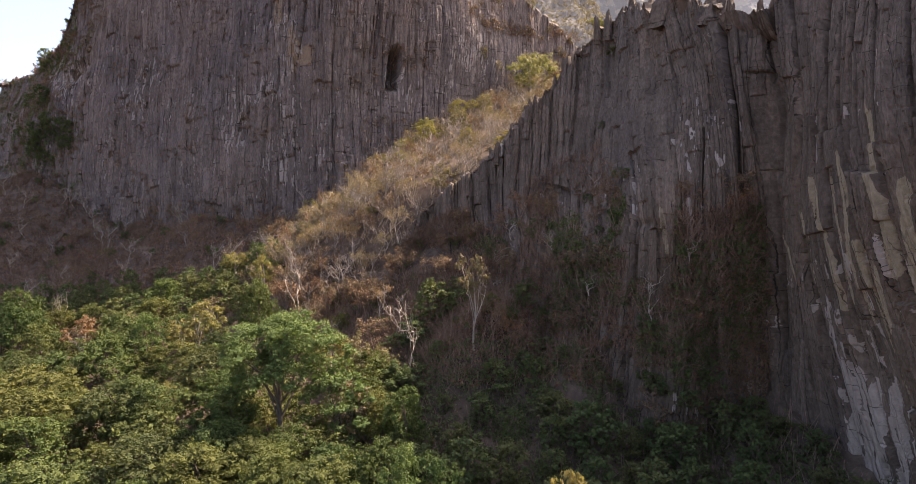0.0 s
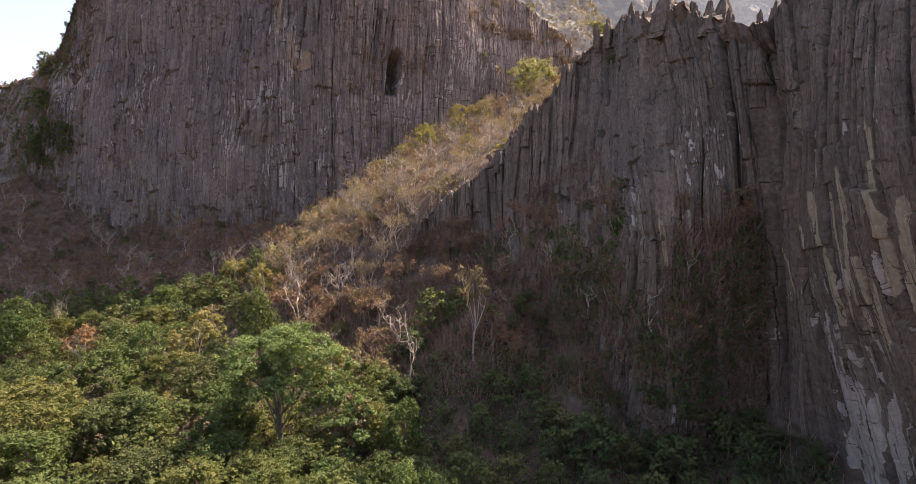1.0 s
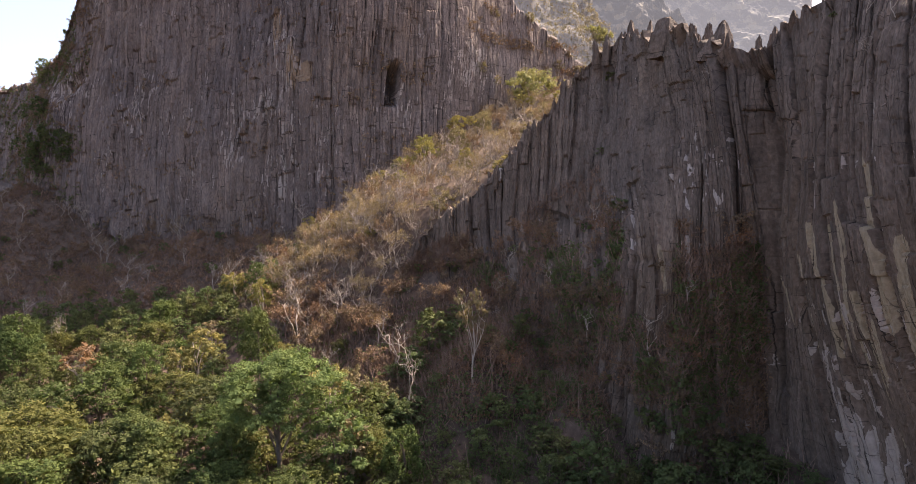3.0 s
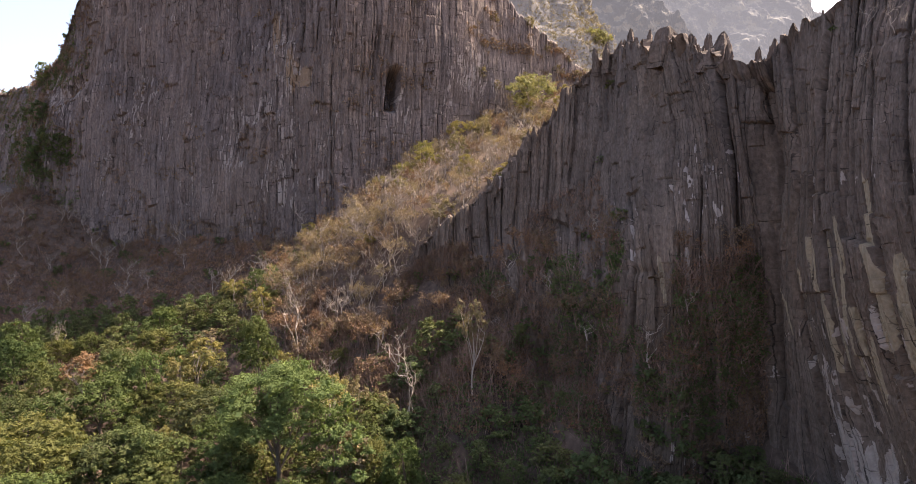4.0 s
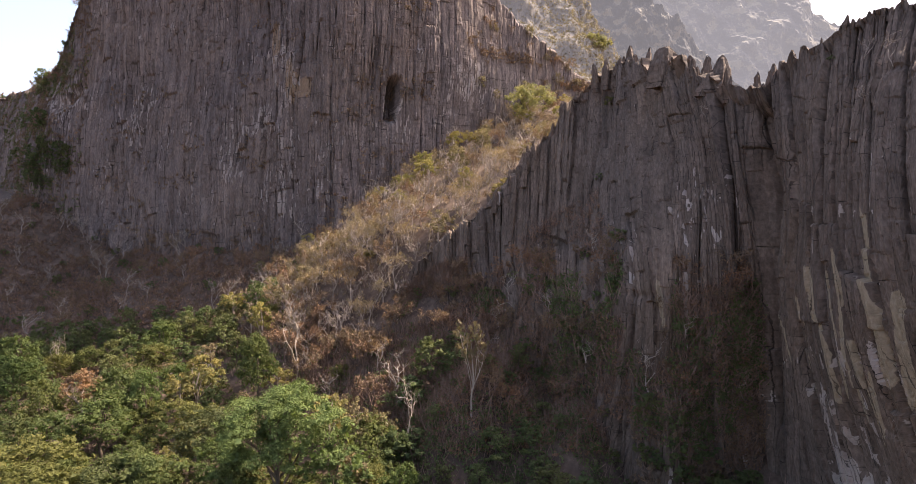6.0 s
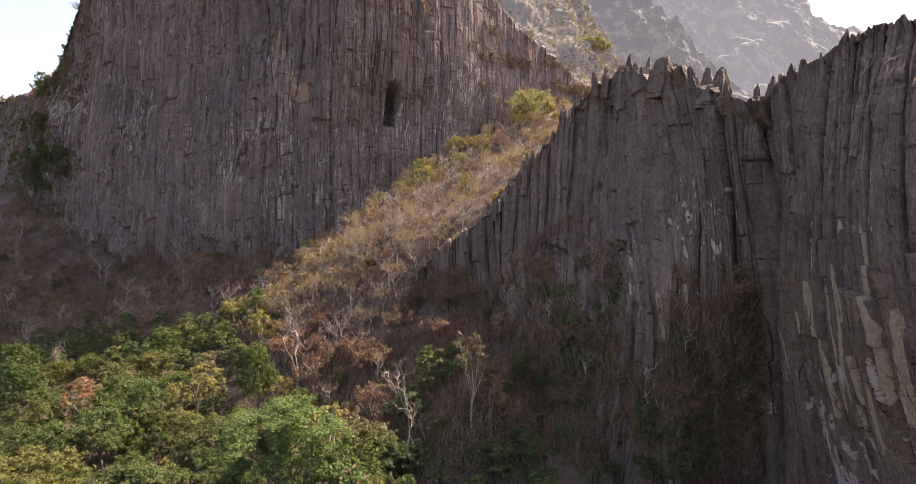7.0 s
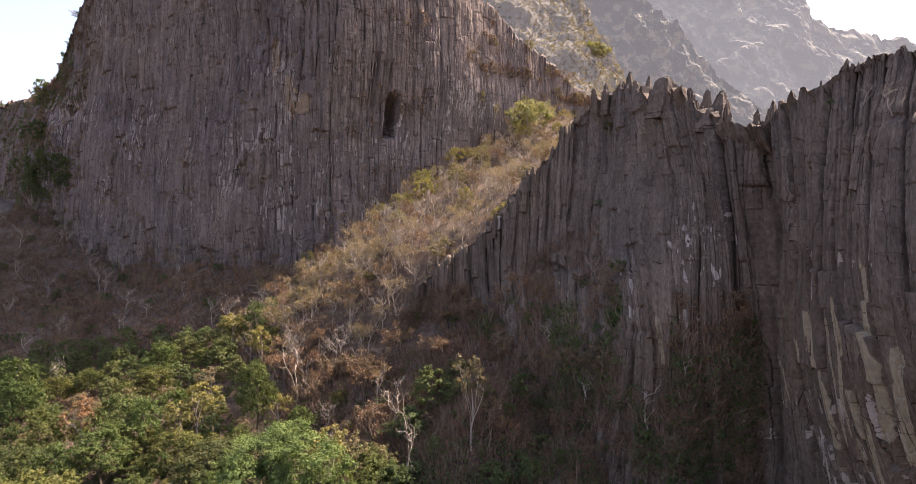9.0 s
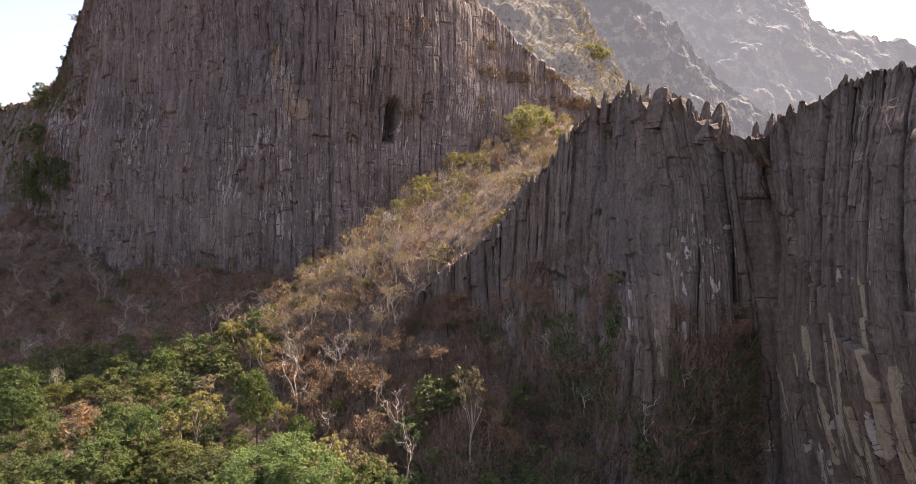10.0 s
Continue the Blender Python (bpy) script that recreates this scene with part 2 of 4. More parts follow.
def plain_material(name, stops, scale, rough=0.9, bump=0.3, sz=1.0):
    m, t, b, out = nodes_of(name)
    co = t.nodes.new("ShaderNodeTexCoord").outputs["Object"]
    a = noise_tex(t, co, scale, 1, 1, sz, 6, 0.65)
    c = noise_tex(t, co, scale * 0.13, 1, 1, sz, 3)
    col = mix(t, 0.6, ramp(t, a, stops), ramp(t, c, [(0.35, grey(0.34)), (0.65, grey(0.66))]), "OVERLAY")
    t.links.new(col, b.inputs["Base Color"])
    b.inputs["Roughness"].default_value = rough
    b.inputs["Specular IOR Level"].default_value = 0.2
    bp = t.nodes.new("ShaderNodeBump")
    bp.inputs["Strength"].default_value = bump
    t.links.new(a, bp.inputs["Height"])
    t.links.new(bp.outputs[0], b.inputs["Normal"])
    return m


ROCK_NEAR = rock_material("grey limestone", (0.122, 0.094, 0.077), (0.42, 0.35, 0.31), (0.37, 0.295, 0.205), 1.0, 0.6, 0.055)
ROCK_FAR = rock_material("brown grey limestone", (0.153, 0.122, 0.11), (0.39, 0.325, 0.29), (0.3, 0.205, 0.135), 1.35, 0.6, 0.13)
LEAF_GREEN = leaf_material("green leaves", [(0.0, (0.05, 0.075, 0.027)), (0.25, (0.105, 0.108, 0.038)), (0.45, (0.058, 0.09, 0.036)), (0.65, (0.108, 0.11, 0.04)), (0.8, (0.075, 0.105, 0.036)), (1.0, (0.068, 0.078, 0.036))], 0.32)
LEAF_FRESH = leaf_material("fresh green leaves", [(0.0, (0.105, 0.145, 0.06)), (1.0, (0.105, 0.145, 0.055))], 0.32)
LEAF_LIME = leaf_material("lime green leaves", [(0.0, (0.22, 0.215, 0.12)), (1.0, (0.22, 0.215, 0.12))], 0.45)
# Far scrub colour is lightened to stand in for haze.
LEAF_PALE = leaf_material("scrub paled for haze", [(0.0, (0.2, 0.17, 0.13)), (1.0, (0.2, 0.17, 0.13))], 0.4)
# Leaf colour for growth in shade, lifted so it still reads there.
LEAF_DARK = leaf_material("leaves tuned for shaded growth", [(0.0, (0.09, 0.12, 0.055)), (0.5, (0.105, 0.13, 0.058)), (1.0, (0.125, 0.13, 0.06))], 0.35)
LEAF_YELLOW = leaf_material("yellowing leaves", [(0.0, (0.24, 0.20, 0.09)), (0.5, (0.20, 0.19, 0.08)), (1.0, (0.26, 0.21, 0.11))])
LEAF_OLIVE = leaf_material("olive leaves", [(0.0, (0.165, 0.142, 0.088)), (0.5, (0.18, 0.15, 0.1)), (1.0, (0.2, 0.155, 0.105))], 0.35)
LEAF_DRY = leaf_material("dry brown leaves", [(0.0, (0.185, 0.112, 0.082)), (0.4, (0.20, 0.14, 0.1)), (0.7, (0.165, 0.118, 0.088)), (1.0, (0.22, 0.13, 0.09))], 0.25)
LEAF_STRAW = leaf_material("straw-coloured dry leaves", [(0.0, (0.25, 0.185, 0.125)), (0.5, (0.27, 0.215, 0.14)), (1.0, (0.25, 0.17, 0.11))], 0.3)
LEAF_RUST = leaf_material("rust red leaves", [(0.0, (0.165, 0.1, 0.06)), (1.0, (0.165, 0.1, 0.06))], 0.25)
BARK = plain_material("grey brown bark", [(0.3, (0.06, 0.045, 0.035)), (0.7, (0.16, 0.125, 0.095))], 3.0, sz=0.3)
BARK_PALE = plain_material("pale dry bark", [(0.3, (0.24, 0.19, 0.155)), (0.7, (0.44, 0.37, 0.31))], 3.0, sz=0.3)
TWIG = plain_material("dry twigs", [(0.3, (0.135, 0.085, 0.066)), (0.7, (0.27, 0.185, 0.142))], 2.0)
SOIL = plain_material("leaf litter and scrub soil", [(0.3, (0.05, 0.035, 0.027)), (0.5, (0.09, 0.062, 0.047)), (0.7, (0.14, 0.1, 0.076))], 0.6, bump=0.6)

# ---- ground: one sheet, valley floor rising to the cliffs ----
VALLEY = [(-60, 50, -4), (0, 50, -4), (40, 55, -3), (-120, 90, -3), (-60, 92, -1), (-10, 90, 0), (28, 92, 3), (-105, 132, 3), (-62, 122, 3), (-25, 112, 4),
          (6, 113, 20), (2, 96, 10), (4, 101, 17), (9, 105, 19), (15, 104, 13), (-5, 106, 12), (20, 97, 15), (9, 96, 7), (14, 89, 3), (-170, 165, 3), (-105, 165, 9), (-55, 148, 15), (-60, 185, 27), (-90, 205, 36), (-130, 215, 24), (-155, 232, 30), (-185, 258, 58), (-22, 128, 14)]
SLOPE = [(-24, 140, 21), (-34, 152, 29), (-22, 150, 35), (-15, 167, 51), (9, 147, 51), (5, 170, 59), (-5, 211, 70), (31, 236, 94), (28, 190, 72), (-40, 196, 44),
         (40, 170, 76), (60, 250, 96), (70, 160, 60), (110, 100, 40), (-240, 318, 62), (-300, 372, 70), (-370, 420, 60), (-230, 260, 40), (50, 300, 80), (200, 250, 40)]
CP = np.array(VALLEY + SLOPE, dtype=float)


def _solve_heights():
    n = len(CP)
    d = np.hypot(CP[:, None, 0] - CP[None, :, 0], CP[:, None, 1] - CP[None, :, 1])
    a = np.zeros((n + 1, n + 1))
    a[:n, :n] = np.sqrt(d * d + 25.0)
    a[:n, n] = a[n, :n] = 1
    return np.linalg.solve(a, np.append(CP[:, 2], 0))


HW = _solve_heights()


def ground(x, y):
    x, y = np.asarray(x, dtype=float), np.asarray(y, dtype=float)
    z = np.full(x.shape, HW[-1])
    for (cx, cy, _), w in zip(CP, HW[:-1]):
        z = z + w * np.sqrt((x - cx) ** 2 + (y - cy) ** 2 + 25.0)
    inside = smooth(500, 330, np.maximum(np.abs(x + 80) * 1.0, np.abs(y - 200) * 1.2))
    z = np.maximum(z, -6) * inside + -5 * (1 - inside)
    near = smooth(700, 300, np.hypot(x, y - 150))
    return z + near * (2.2 * fbm(x / 14, y / 14, 3) + 0.7 * fbm(x / 3.1, y / 3.1, 5, 3))


def gz(x, y):
    return float(ground(np.array([x]), np.array([y]))[0])


def lie(x, y):
    """The lie of the land without its small unevenness, for one place."""
    return float(HW[:-1] @ np.sqrt((x - CP[:, 0]) ** 2 + (y - CP[:, 1]) ** 2 + 25.0) + HW[-1])


def make_ground():
    far = np.array([-4000, -2500, -1600, -1000, -700, -550])
    xs = np.concatenate([far, np.arange(-420, 200, 4.0), -far[::-1] - 250])
    ys = np.concatenate([far + 300, np.arange(-100, 460, 4.0), -far[::-1]])
    x, y = np.meshgrid(xs, ys, indexing="ij")
    p = np.stack([x, y, ground(x, y)], -1).reshape(-1, 3)
    me = mesh_of("ground", p, grid_faces(len(xs), len(ys)), True)
    tagged(part("ground", me, SOIL), "brown leaf-littered ground rising from the valley floor to the cliffs", "ground", kind="structure")


make_ground()

# ---- cliffs ----


def cliff_surface(lines, back, nu, nv, nb):
    """A sheet from the foot through the level lines to the rim and down behind: points, along, and outward direction."""
    rows = [curve_through(c, nu) for c in lines]
    b, m, r, k = rows[0], rows[len(rows) // 2], rows[-1], curve_through(back, nu)
    face = curve_through(np.array(rows).reshape(len(rows), -1), nv).reshape(nv, nu, 3).transpose(1, 0, 2)
    g = np.linspace(0, 1, nb + 1)[None, 1:, None]
    rear = r[:, None] * (1 - g) + k[:, None] * g
    rear[..., 2] = r[:, None, 2] * (1 - g[..., 0] ** 0.8) + k[:, None, 2] * g[..., 0] ** 0.8
    p = np.concatenate([face, rear], 1)
    seg = np.hypot(*np.diff(m[:, :2], axis=0).T)
    u = np.concatenate([[0], np.cumsum(seg)])
    u = np.repeat(u[:, None], p.shape[1], 1)
    du, dv = np.gradient(p, axis=0), np.gradient(p, axis=1)
    n = np.cross(du, dv)
    n /= np.linalg.norm(n, axis=2, keepdims=True) + 1e-9
    return p, u, n


# the near cliff: foot, mid height, rim, and the line behind the rim
NEAR_BASE = [(-21, 138, 8), (-6, 129, 5), (7, 116, 4), (18, 103, 2), (31, 88.5, 0), (44, 91, -2), (48, 87, -3), (51.5, 79, -5), (52.5, 68, -6), (52, 45, -6), (52, 15, -6)]
NEAR_LOW = [(-20, 138, 16), (-6, 131, 15), (9, 119, 18), (20.5, 103, 19), (32.5, 89.5, 20), (44, 90, 20), (47.5, 87, 20), (50, 77, 17), (49.5, 66, 18), (49, 45, 18), (49, 15, 18)]
NEAR_MID = [(-18, 138.5, 22), (-6, 134, 27), (11, 122, 30), (22.5, 105, 34), (33.5, 91, 38), (43, 88.6, 40), (46.5, 86.3, 40), (46, 74.5, 38), (45.2, 64, 40), (46, 45, 40), (47, 15, 42)]
NEAR_HIGH = [(-15.5, 139, 27), (-6, 137, 35), (10.5, 133, 39), (28, 128, 47), (36.5, 102, 56), (42, 90.8, 57), (46.5, 88, 56), (46.8, 75.5, 58), (48.8, 67.8, 60), (54, 51, 61), (56, 18, 62)]
NEAR_RIM = [(-13, 140, 32), (-6, 138.5, 41), (11, 139, 55), (33, 146, 83), (40, 118, 80), (42, 96, 71), (47, 91.5, 69), (51.5, 80, 73.3), (57.5, 74, 75), (65, 57, 75), (68, 20, 78)]
NEAR_BACK = [(x + dx, y + dy, z - dz) for (x, y, z), (dx, dy, dz) in zip(NEAR_RIM, [(6, 12, 14), (6, 12, 6), (8, 14, 3), (18, 12, 20), (30, 8, 30), (40, 6, 40), (40, 6, 40), (45, 4, 40), (45, 2, 40), (45, 0, 40), (45, 0, 40)])]


NEAR_ROWS = 440

# runs of bare stone on the near cliff: half width, strength, then (along, height) from the top down
TAN_RUNS = [(0.75, ((107.4, 49), (108.8, 42), (110.3, 37), (111.5, 30))), (0.6, ((96.4, 42), (98.7, 36), (100.6, 31), (101.6, 25))), (0.55, ((102.3, 45), (104, 38), (104.2, 31))),
            (0.45, ((86, 36), (89.1, 32), (91.3, 27))), (0.7, ((105.2, 34), (107.4, 28), (108.8, 22), (110.8, 17))), (0.7, ((112.6, 40), (113, 34), (113.6, 28))), (0.4, ((69.4, 39), (70.6, 31))), (0.3, ((100.2, 41), (102.6, 33), (103.4, 26))),
            (0.28, ((104.8, 31), (106, 24))), (0.3, ((93, 38), (94.6, 30), (95.6, 24))), (0.35, ((109.4, 31), (110.4, 23)))]
PALE_RUNS = [(0.5, ((96.6, 24), (97.5, 21), (99.7, 16.5))), (1.15, ((99.6, 18), (100.6, 13), (101, 5))), (1.2, ((102.5, 17.5), (103.5, 12), (104, 3))), (1.0, ((105.4, 16.5), (106, 11), (106.5, 2))),
             (0.9, ((108.2, 17), (109, 11), (110, 3))), (0.35, ((71.1, 51), (72.2, 47.5))), (0.4, ((78.6, 46.5), (79.4, 45))), (0.3, ((73.7, 46.8), (74.2, 44.5))), (0.3, ((82.2, 51.5), (82.6, 49.5))),
             (0.35, ((83, 15), (83.4, 7))), (0.25, ((108.7, 55), (109.1, 49))), (0.3, ((96.8, 47), (97.6, 44))), (0.4, ((74, 40), (74.6, 33)))]


def runs(u, v, lines):
    """1 on the runs, falling to 0 at their edges."""
    total = np.zeros(u.shape)
    for half, pts in lines:
        q = np.array(pts[::-1], dtype=float)
        off = np.abs(u - np.interp(v, q[:, 1], q[:, 0]) - 0.25 * fbm(u * 0, v / 1.5, 89, 3))
        ends = smooth(q[0, 1] - 1.5, q[0, 1] + 0.5, v) * smooth(q[-1, 1] + 1.2, q[-1, 1] - 1.2, v)
        total = np.maximum(total, smooth(1.35 * half, 0.65 * half, off) * ends)
    return total


def make_near_cliff():
    nu, nv, nb = 860, NEAR_ROWS, 40
    p, u, n = cliff_surface((NEAR_BASE, NEAR_LOW, NEAR_MID, NEAR_HIGH, NEAR_RIM), NEAR_BACK, nu, nv, nb)
    v = p[..., 2]
    # the drapery on the buttress runs down and outwards
    lean = smooth(82, 112, u)
    us = u - lean * (0.13 * (60 - v) + 0.0018 * np.clip(55 - v, 0, 60) ** 2) + 0.7 * fbm(u / 7, v / 18, 31)
    face = smooth(-2, 6, v)
    d = 3.2 * fbm(u / 16, v / 26, 41, 3)
    d += 1.5 * blocks(us, v, 4.6, 60, 51, 0.4, 0.1)
    d += 0.75 * blocks(us, v, 2.0, 13, 61, 0.3, 0.35)
    d += 0.26 * blocks(us, v, 0.85, 5.0, 71, 0.2)
    d += 0.22 * fbm(us / 1.2, v / 2.4, 81, 3)
    # the deep upright cleft between the two walls
    d -= 2.2 * np.exp(-((u - 86.5 - 0.03 * (v - 40)) / 1.1) ** 2) * smooth(8, 20, v)
    # ledges
    for zc, uc, uw, dep in ((36, 60, 18, 0.6), (66, 112, 10, 0.4)):
        zz = zc + 2.5 * fbm(u / 5, v * 0, 91)
        d -= dep * np.exp(-((v - zz) / 0.7) ** 2) * np.exp(-((u - uc) / uw) ** 2)
    row = np.arange(p.shape[1])[None, :]
    rim = np.exp(-((row - nv) / np.where(row > nv, 1.5, 15.0)) ** 2)
    settled = np.where(row > nv, np.exp(-((row - nv) / 2.5) ** 2), 1.0)
    p = p + n * (d * (0.35 + 0.65 * face) * settled)[..., None]
    # broken, saw-toothed rim
    teeth = 2.6 * saw(u, 4.2, 95) + 2.2 * saw(u, 1.9, 97) + 1.2 * saw(u, 0.9, 99)
    p[..., 2] += rim * (teeth - 1.6) * smooth(26, 50, u) * (1 - 0.5 * smooth(88, 98, u))
    me = mesh_of("cliff", p.reshape(-1, 3), grid_faces(*p.shape[:2]), False)
    add_uv(me, np.stack([us, v], -1).reshape(-1, 2))
    spot = lambda uc, vc, uw, vw: np.exp(-((u - uc) / uw) ** 2 - ((v - vc) / vw) ** 2)
    pale = 0.62 * runs(u, v, PALE_RUNS) + 0.12 * smooth(94, 102, u) * smooth(58, 45, v) + 0.14 * spot(105, 9, 5.5, 12) + 0.2 * spot(72, 44, 8, 7) + 0.12 * spot(76, 10, 5, 9) + 0.12 * spot(85, 8, 3, 10) - 0.08 * smooth(52, 62, v)
    ochre = 0.68 * runs(u, v, TAN_RUNS) + 0.14 * smooth(94, 102, u) * smooth(50, 40, v)
    add_value(me, "pale", pale)
    add_value(me, "ochre", ochre)
    ob = part("cliff_near", me, ROCK_NEAR)
    return tagged(ob, "fluted dark grey limestone cliff with pale streaks and a jagged rim", "cliff", kind="structure"), p, u


cliff_near, NP, NU = make_near_cliff()


def pinnacle(seed, height, radius):
    """A fluted blade of rock, four-sided in plan, that steps in to a broken point."""
    r = np.random.default_rng(seed)
    sides, rows = 12, 12
    v = np.zeros((rows, sides, 3))
    ang = np.arange(sides) * 2 * np.pi / sides
    flute = (1.0 / (np.abs(np.cos(ang)) + np.abs(np.sin(ang)))) * (1 + 0.16 * r.normal(size=sides))
    lean, tip = r.normal() * 0.07, r.normal() * 0.25
    w = 1.0
    for k in range(rows):
        h = k / (rows - 1)
        w = min(w, (1 - 0.75 * h ** 2.2) * (1 + 0.1 * r.normal()) if k < rows - 1 else 0.08)
        v[k, :, 0] = (np.cos(ang) * w * flute + tip * h) * radius * 1.3 + lean * height * h
        v[k, :, 1] = np.sin(ang) * w * flute * radius * 0.8
        v[k, :, 2] = h * height + height * min(1, 2 * h) * (0.08 * (r.random(sides) - 0.5) + 0.1 * tip * np.cos(ang) * (k < rows - 1)) - 2.0
    i, j = np.meshgrid(np.arange(rows - 1), np.arange(sides), indexing="ij")
    n = (j + 1) % sides
    f = np.stack([i * sides + j, i * sides + n, (i + 1) * sides + n, (i + 1) * sides + j], -1).reshape(-1, 4)
    me = mesh_of("pinnacle", v.reshape(-1, 3), f)
    add_uv(me, np.stack([np.tile(ang * radius, rows), v[..., 2].ravel() + 60], -1))
    add_value(me, "pale", np.full(rows * sides, -0.1))
    add_value(me, "ochre", np.zeros(rows * sides))
    return me


# the tall teeth of the crest: x, y, tip height, width factor
TEETH = [(33, 140, 85.3, 0.8), (35.3, 138, 86, 0.7), (37.2, 135, 85.5, 0.8), (38.8, 131.7, 87, 0.9), (39.6, 123, 84, 0.8), (40.9, 114, 81.5, 1.9), (41.9, 112, 79.2, 1.2), (42.3, 106, 77.5, 0.8),
         (42.9, 103, 76.4, 0.7), (43.3, 98, 75.2, 1.6), (44.1, 96, 72.4, 0.9), (47.7, 93, 71, 0.7), (48.8, 92, 72.3, 0.8)]


def crown_the_rim():
    shapes = [pinnacle(500 + k, 6.0, 0.8 + 0.15 * (k % 3)) for k in range(10)]
    r = np.random.default_rng(77)
    for k, (x, y, top, wide) in enumerate(TEETH):
        ob = part("pinnacle", shapes[k % 10], ROCK_NEAR, cliff_near)
        tall = 1.15 + 0.1 * (k % 3)
        ob.matrix_basis = pose(x, y, top - 4.0 * tall, r.normal() * 3, r.normal() * 4, r.uniform(-25, 25)) @ Matrix.Diagonal((1.35 * wide, 1.35 * wide, tall, 1))
    for k in range(90):
        i = int(np.interp(r.uniform(30, 118), NU[:, 0], np.arange(len(NU))))
        p = NP[i, NEAR_ROWS + int(r.integers(-9, 4))]
        ob = part("pinnacle", shapes[int(r.integers(10))], ROCK_NEAR, cliff_near)
        s = r.uniform(0.45, 0.85) * (0.36 if NU[i, 0] > 88 else 1.0)
        ob.matrix_basis = pose(p[0], p[1], p[2] - 1.5 * s, r.normal() * 5, r.normal() * 5, r.uniform(-35, 35)) @ Matrix.Diagonal((s * 1.25, s * 1.25, s, 1))


crown_the_rim()

FAR_PLAN = [(-310, 385, 75, 131), (-255, 340, 66, 126), (-212, 292, 56, 121), (-192, 270, 50, 125), (-178, 260, 30, 142), (-156, 252, 22, 176), (-120, 234, 18, 200), (-92, 217, 25, 215), (-66, 208, 30, 220),
            (-42, 201, 34, 216), (-21.7, 208, 40, 203), (-4.8, 215, 53, 156), (11.5, 225, 64, 137.5), (27.5, 234, 75, 124), (45, 243, 82, 113), (68, 249, 80, 101), (105, 264, 60, 84)]


FAR_COLS, FAR_ROWS = 820, 340


def make_far_cliff():
    nu, nv, nb = 820, FAR_ROWS, 18
    base = [(x, y - 5, z - 10) for x, y, z, t in FAR_PLAN]
    mid = [(x, y, (z + t) / 2) for x, y, z, t in FAR_PLAN]
    top = [(x + (4 if x < -140 else 0), y + (9 if x < -50 else 3), t) for x, y, z, t in FAR_PLAN]
    back = [(x + 10, y + 70, t - 10) for x, y, z, t in FAR_PLAN]
    p, u, n = cliff_surface((base, mid, top), back, nu, nv, nb)
    v = p[..., 2]
    us = u + 2.2 * fbm(u / 15, v / 30, 131)
    d = 8 * fbm(u / 42, v / 60, 141, 4)
    soft = (0.45 + 0.9 * vn(u / 25, v / 20, 143)) * (1 - 0.6 * smooth(-12, 0, p[..., 0]))
    d += 1.5 * soft * blocks(us, v, 6.5, 34, 151, 0.6, 0.15)
    d += 1.0 * soft * blocks(us, v, 2.8, 16, 161, 0.5, 0.45)
    d += 0.5 * soft * blocks(us, v, 1.3, 7, 171, 0.4)
    d += 0.8 * fbm(u / 3, v / 6, 181, 4)
    # a tall dark hollow in the face
    x = p[..., 0]
    d -= 9 * np.exp(-((x + 21.9 - 0.10 * (v - 92)) / 1.8) ** 8 - ((v - 91) / 7.0) ** 6)
    d -= 3 * np.exp(-((x + 170) / 9) ** 2 - ((v - 103 - 0.5 * (x + 170)) / 3.5) ** 2)
    p = p + n * d[..., None]
    row = np.arange(p.shape[1])[None, :]
    rim = np.exp(-((row - nv) / 8.0) ** 2)
    p[..., 2] += rim * (3.5 * columns(u, v * 0 + 3.0, 3.2, 50, 195) - 1.7 + 4 * fbm(u / 9, v * 0, 197))
    me = mesh_of("cliff", p.reshape(-1, 3), grid_faces(*p.shape[:2]), False)
    add_uv(me, np.stack([us, v], -1).reshape(-1, 2))
    spot = lambda xc, vc, uw, vw: np.exp(-((x - xc) / uw) ** 2 - ((v - vc) / vw) ** 2)
    pale = 0.055 + 0.26 * (spot(-61, 52, 5, 6) + spot(-46, 55, 6, 6) + spot(-79, 68, 5, 8) + spot(-20, 84, 4, 10) + spot(4, 100, 8, 10) + spot(-175, 104, 14, 14) + spot(-69, 82, 6, 6) + spot(-130, 88, 8, 12)) + 0.12 * spot(-60, 90, 14, 22) + 0.08 * spot(-50, 60, 40, 14)
    ochre = 1.2 * spot(-63.6, 111, 2.0, 8) + 1.1 * spot(-57, 97, 2.2, 9) + 0.85 * spot(-52, 94, 4, 5) - 0.05
    add_value(me, "pale", pale)
    add_value(me, "ochre", ochre)
    ob = part("cliff_far", me, ROCK_FAR)
    return tagged(ob, "tall sheer brown-grey limestone face streaked with pale and ochre scars", "cliff", kind="structure"), p


cliff_far, FP = make_far_cliff()

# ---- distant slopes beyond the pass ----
# Haze is painted as a faint even emission on these distant sheets.
def haze_glow_material(name, stops, scale, glow, strength):
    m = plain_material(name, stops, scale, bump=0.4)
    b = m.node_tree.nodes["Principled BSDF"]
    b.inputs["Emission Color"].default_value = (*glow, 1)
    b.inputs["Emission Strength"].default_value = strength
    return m


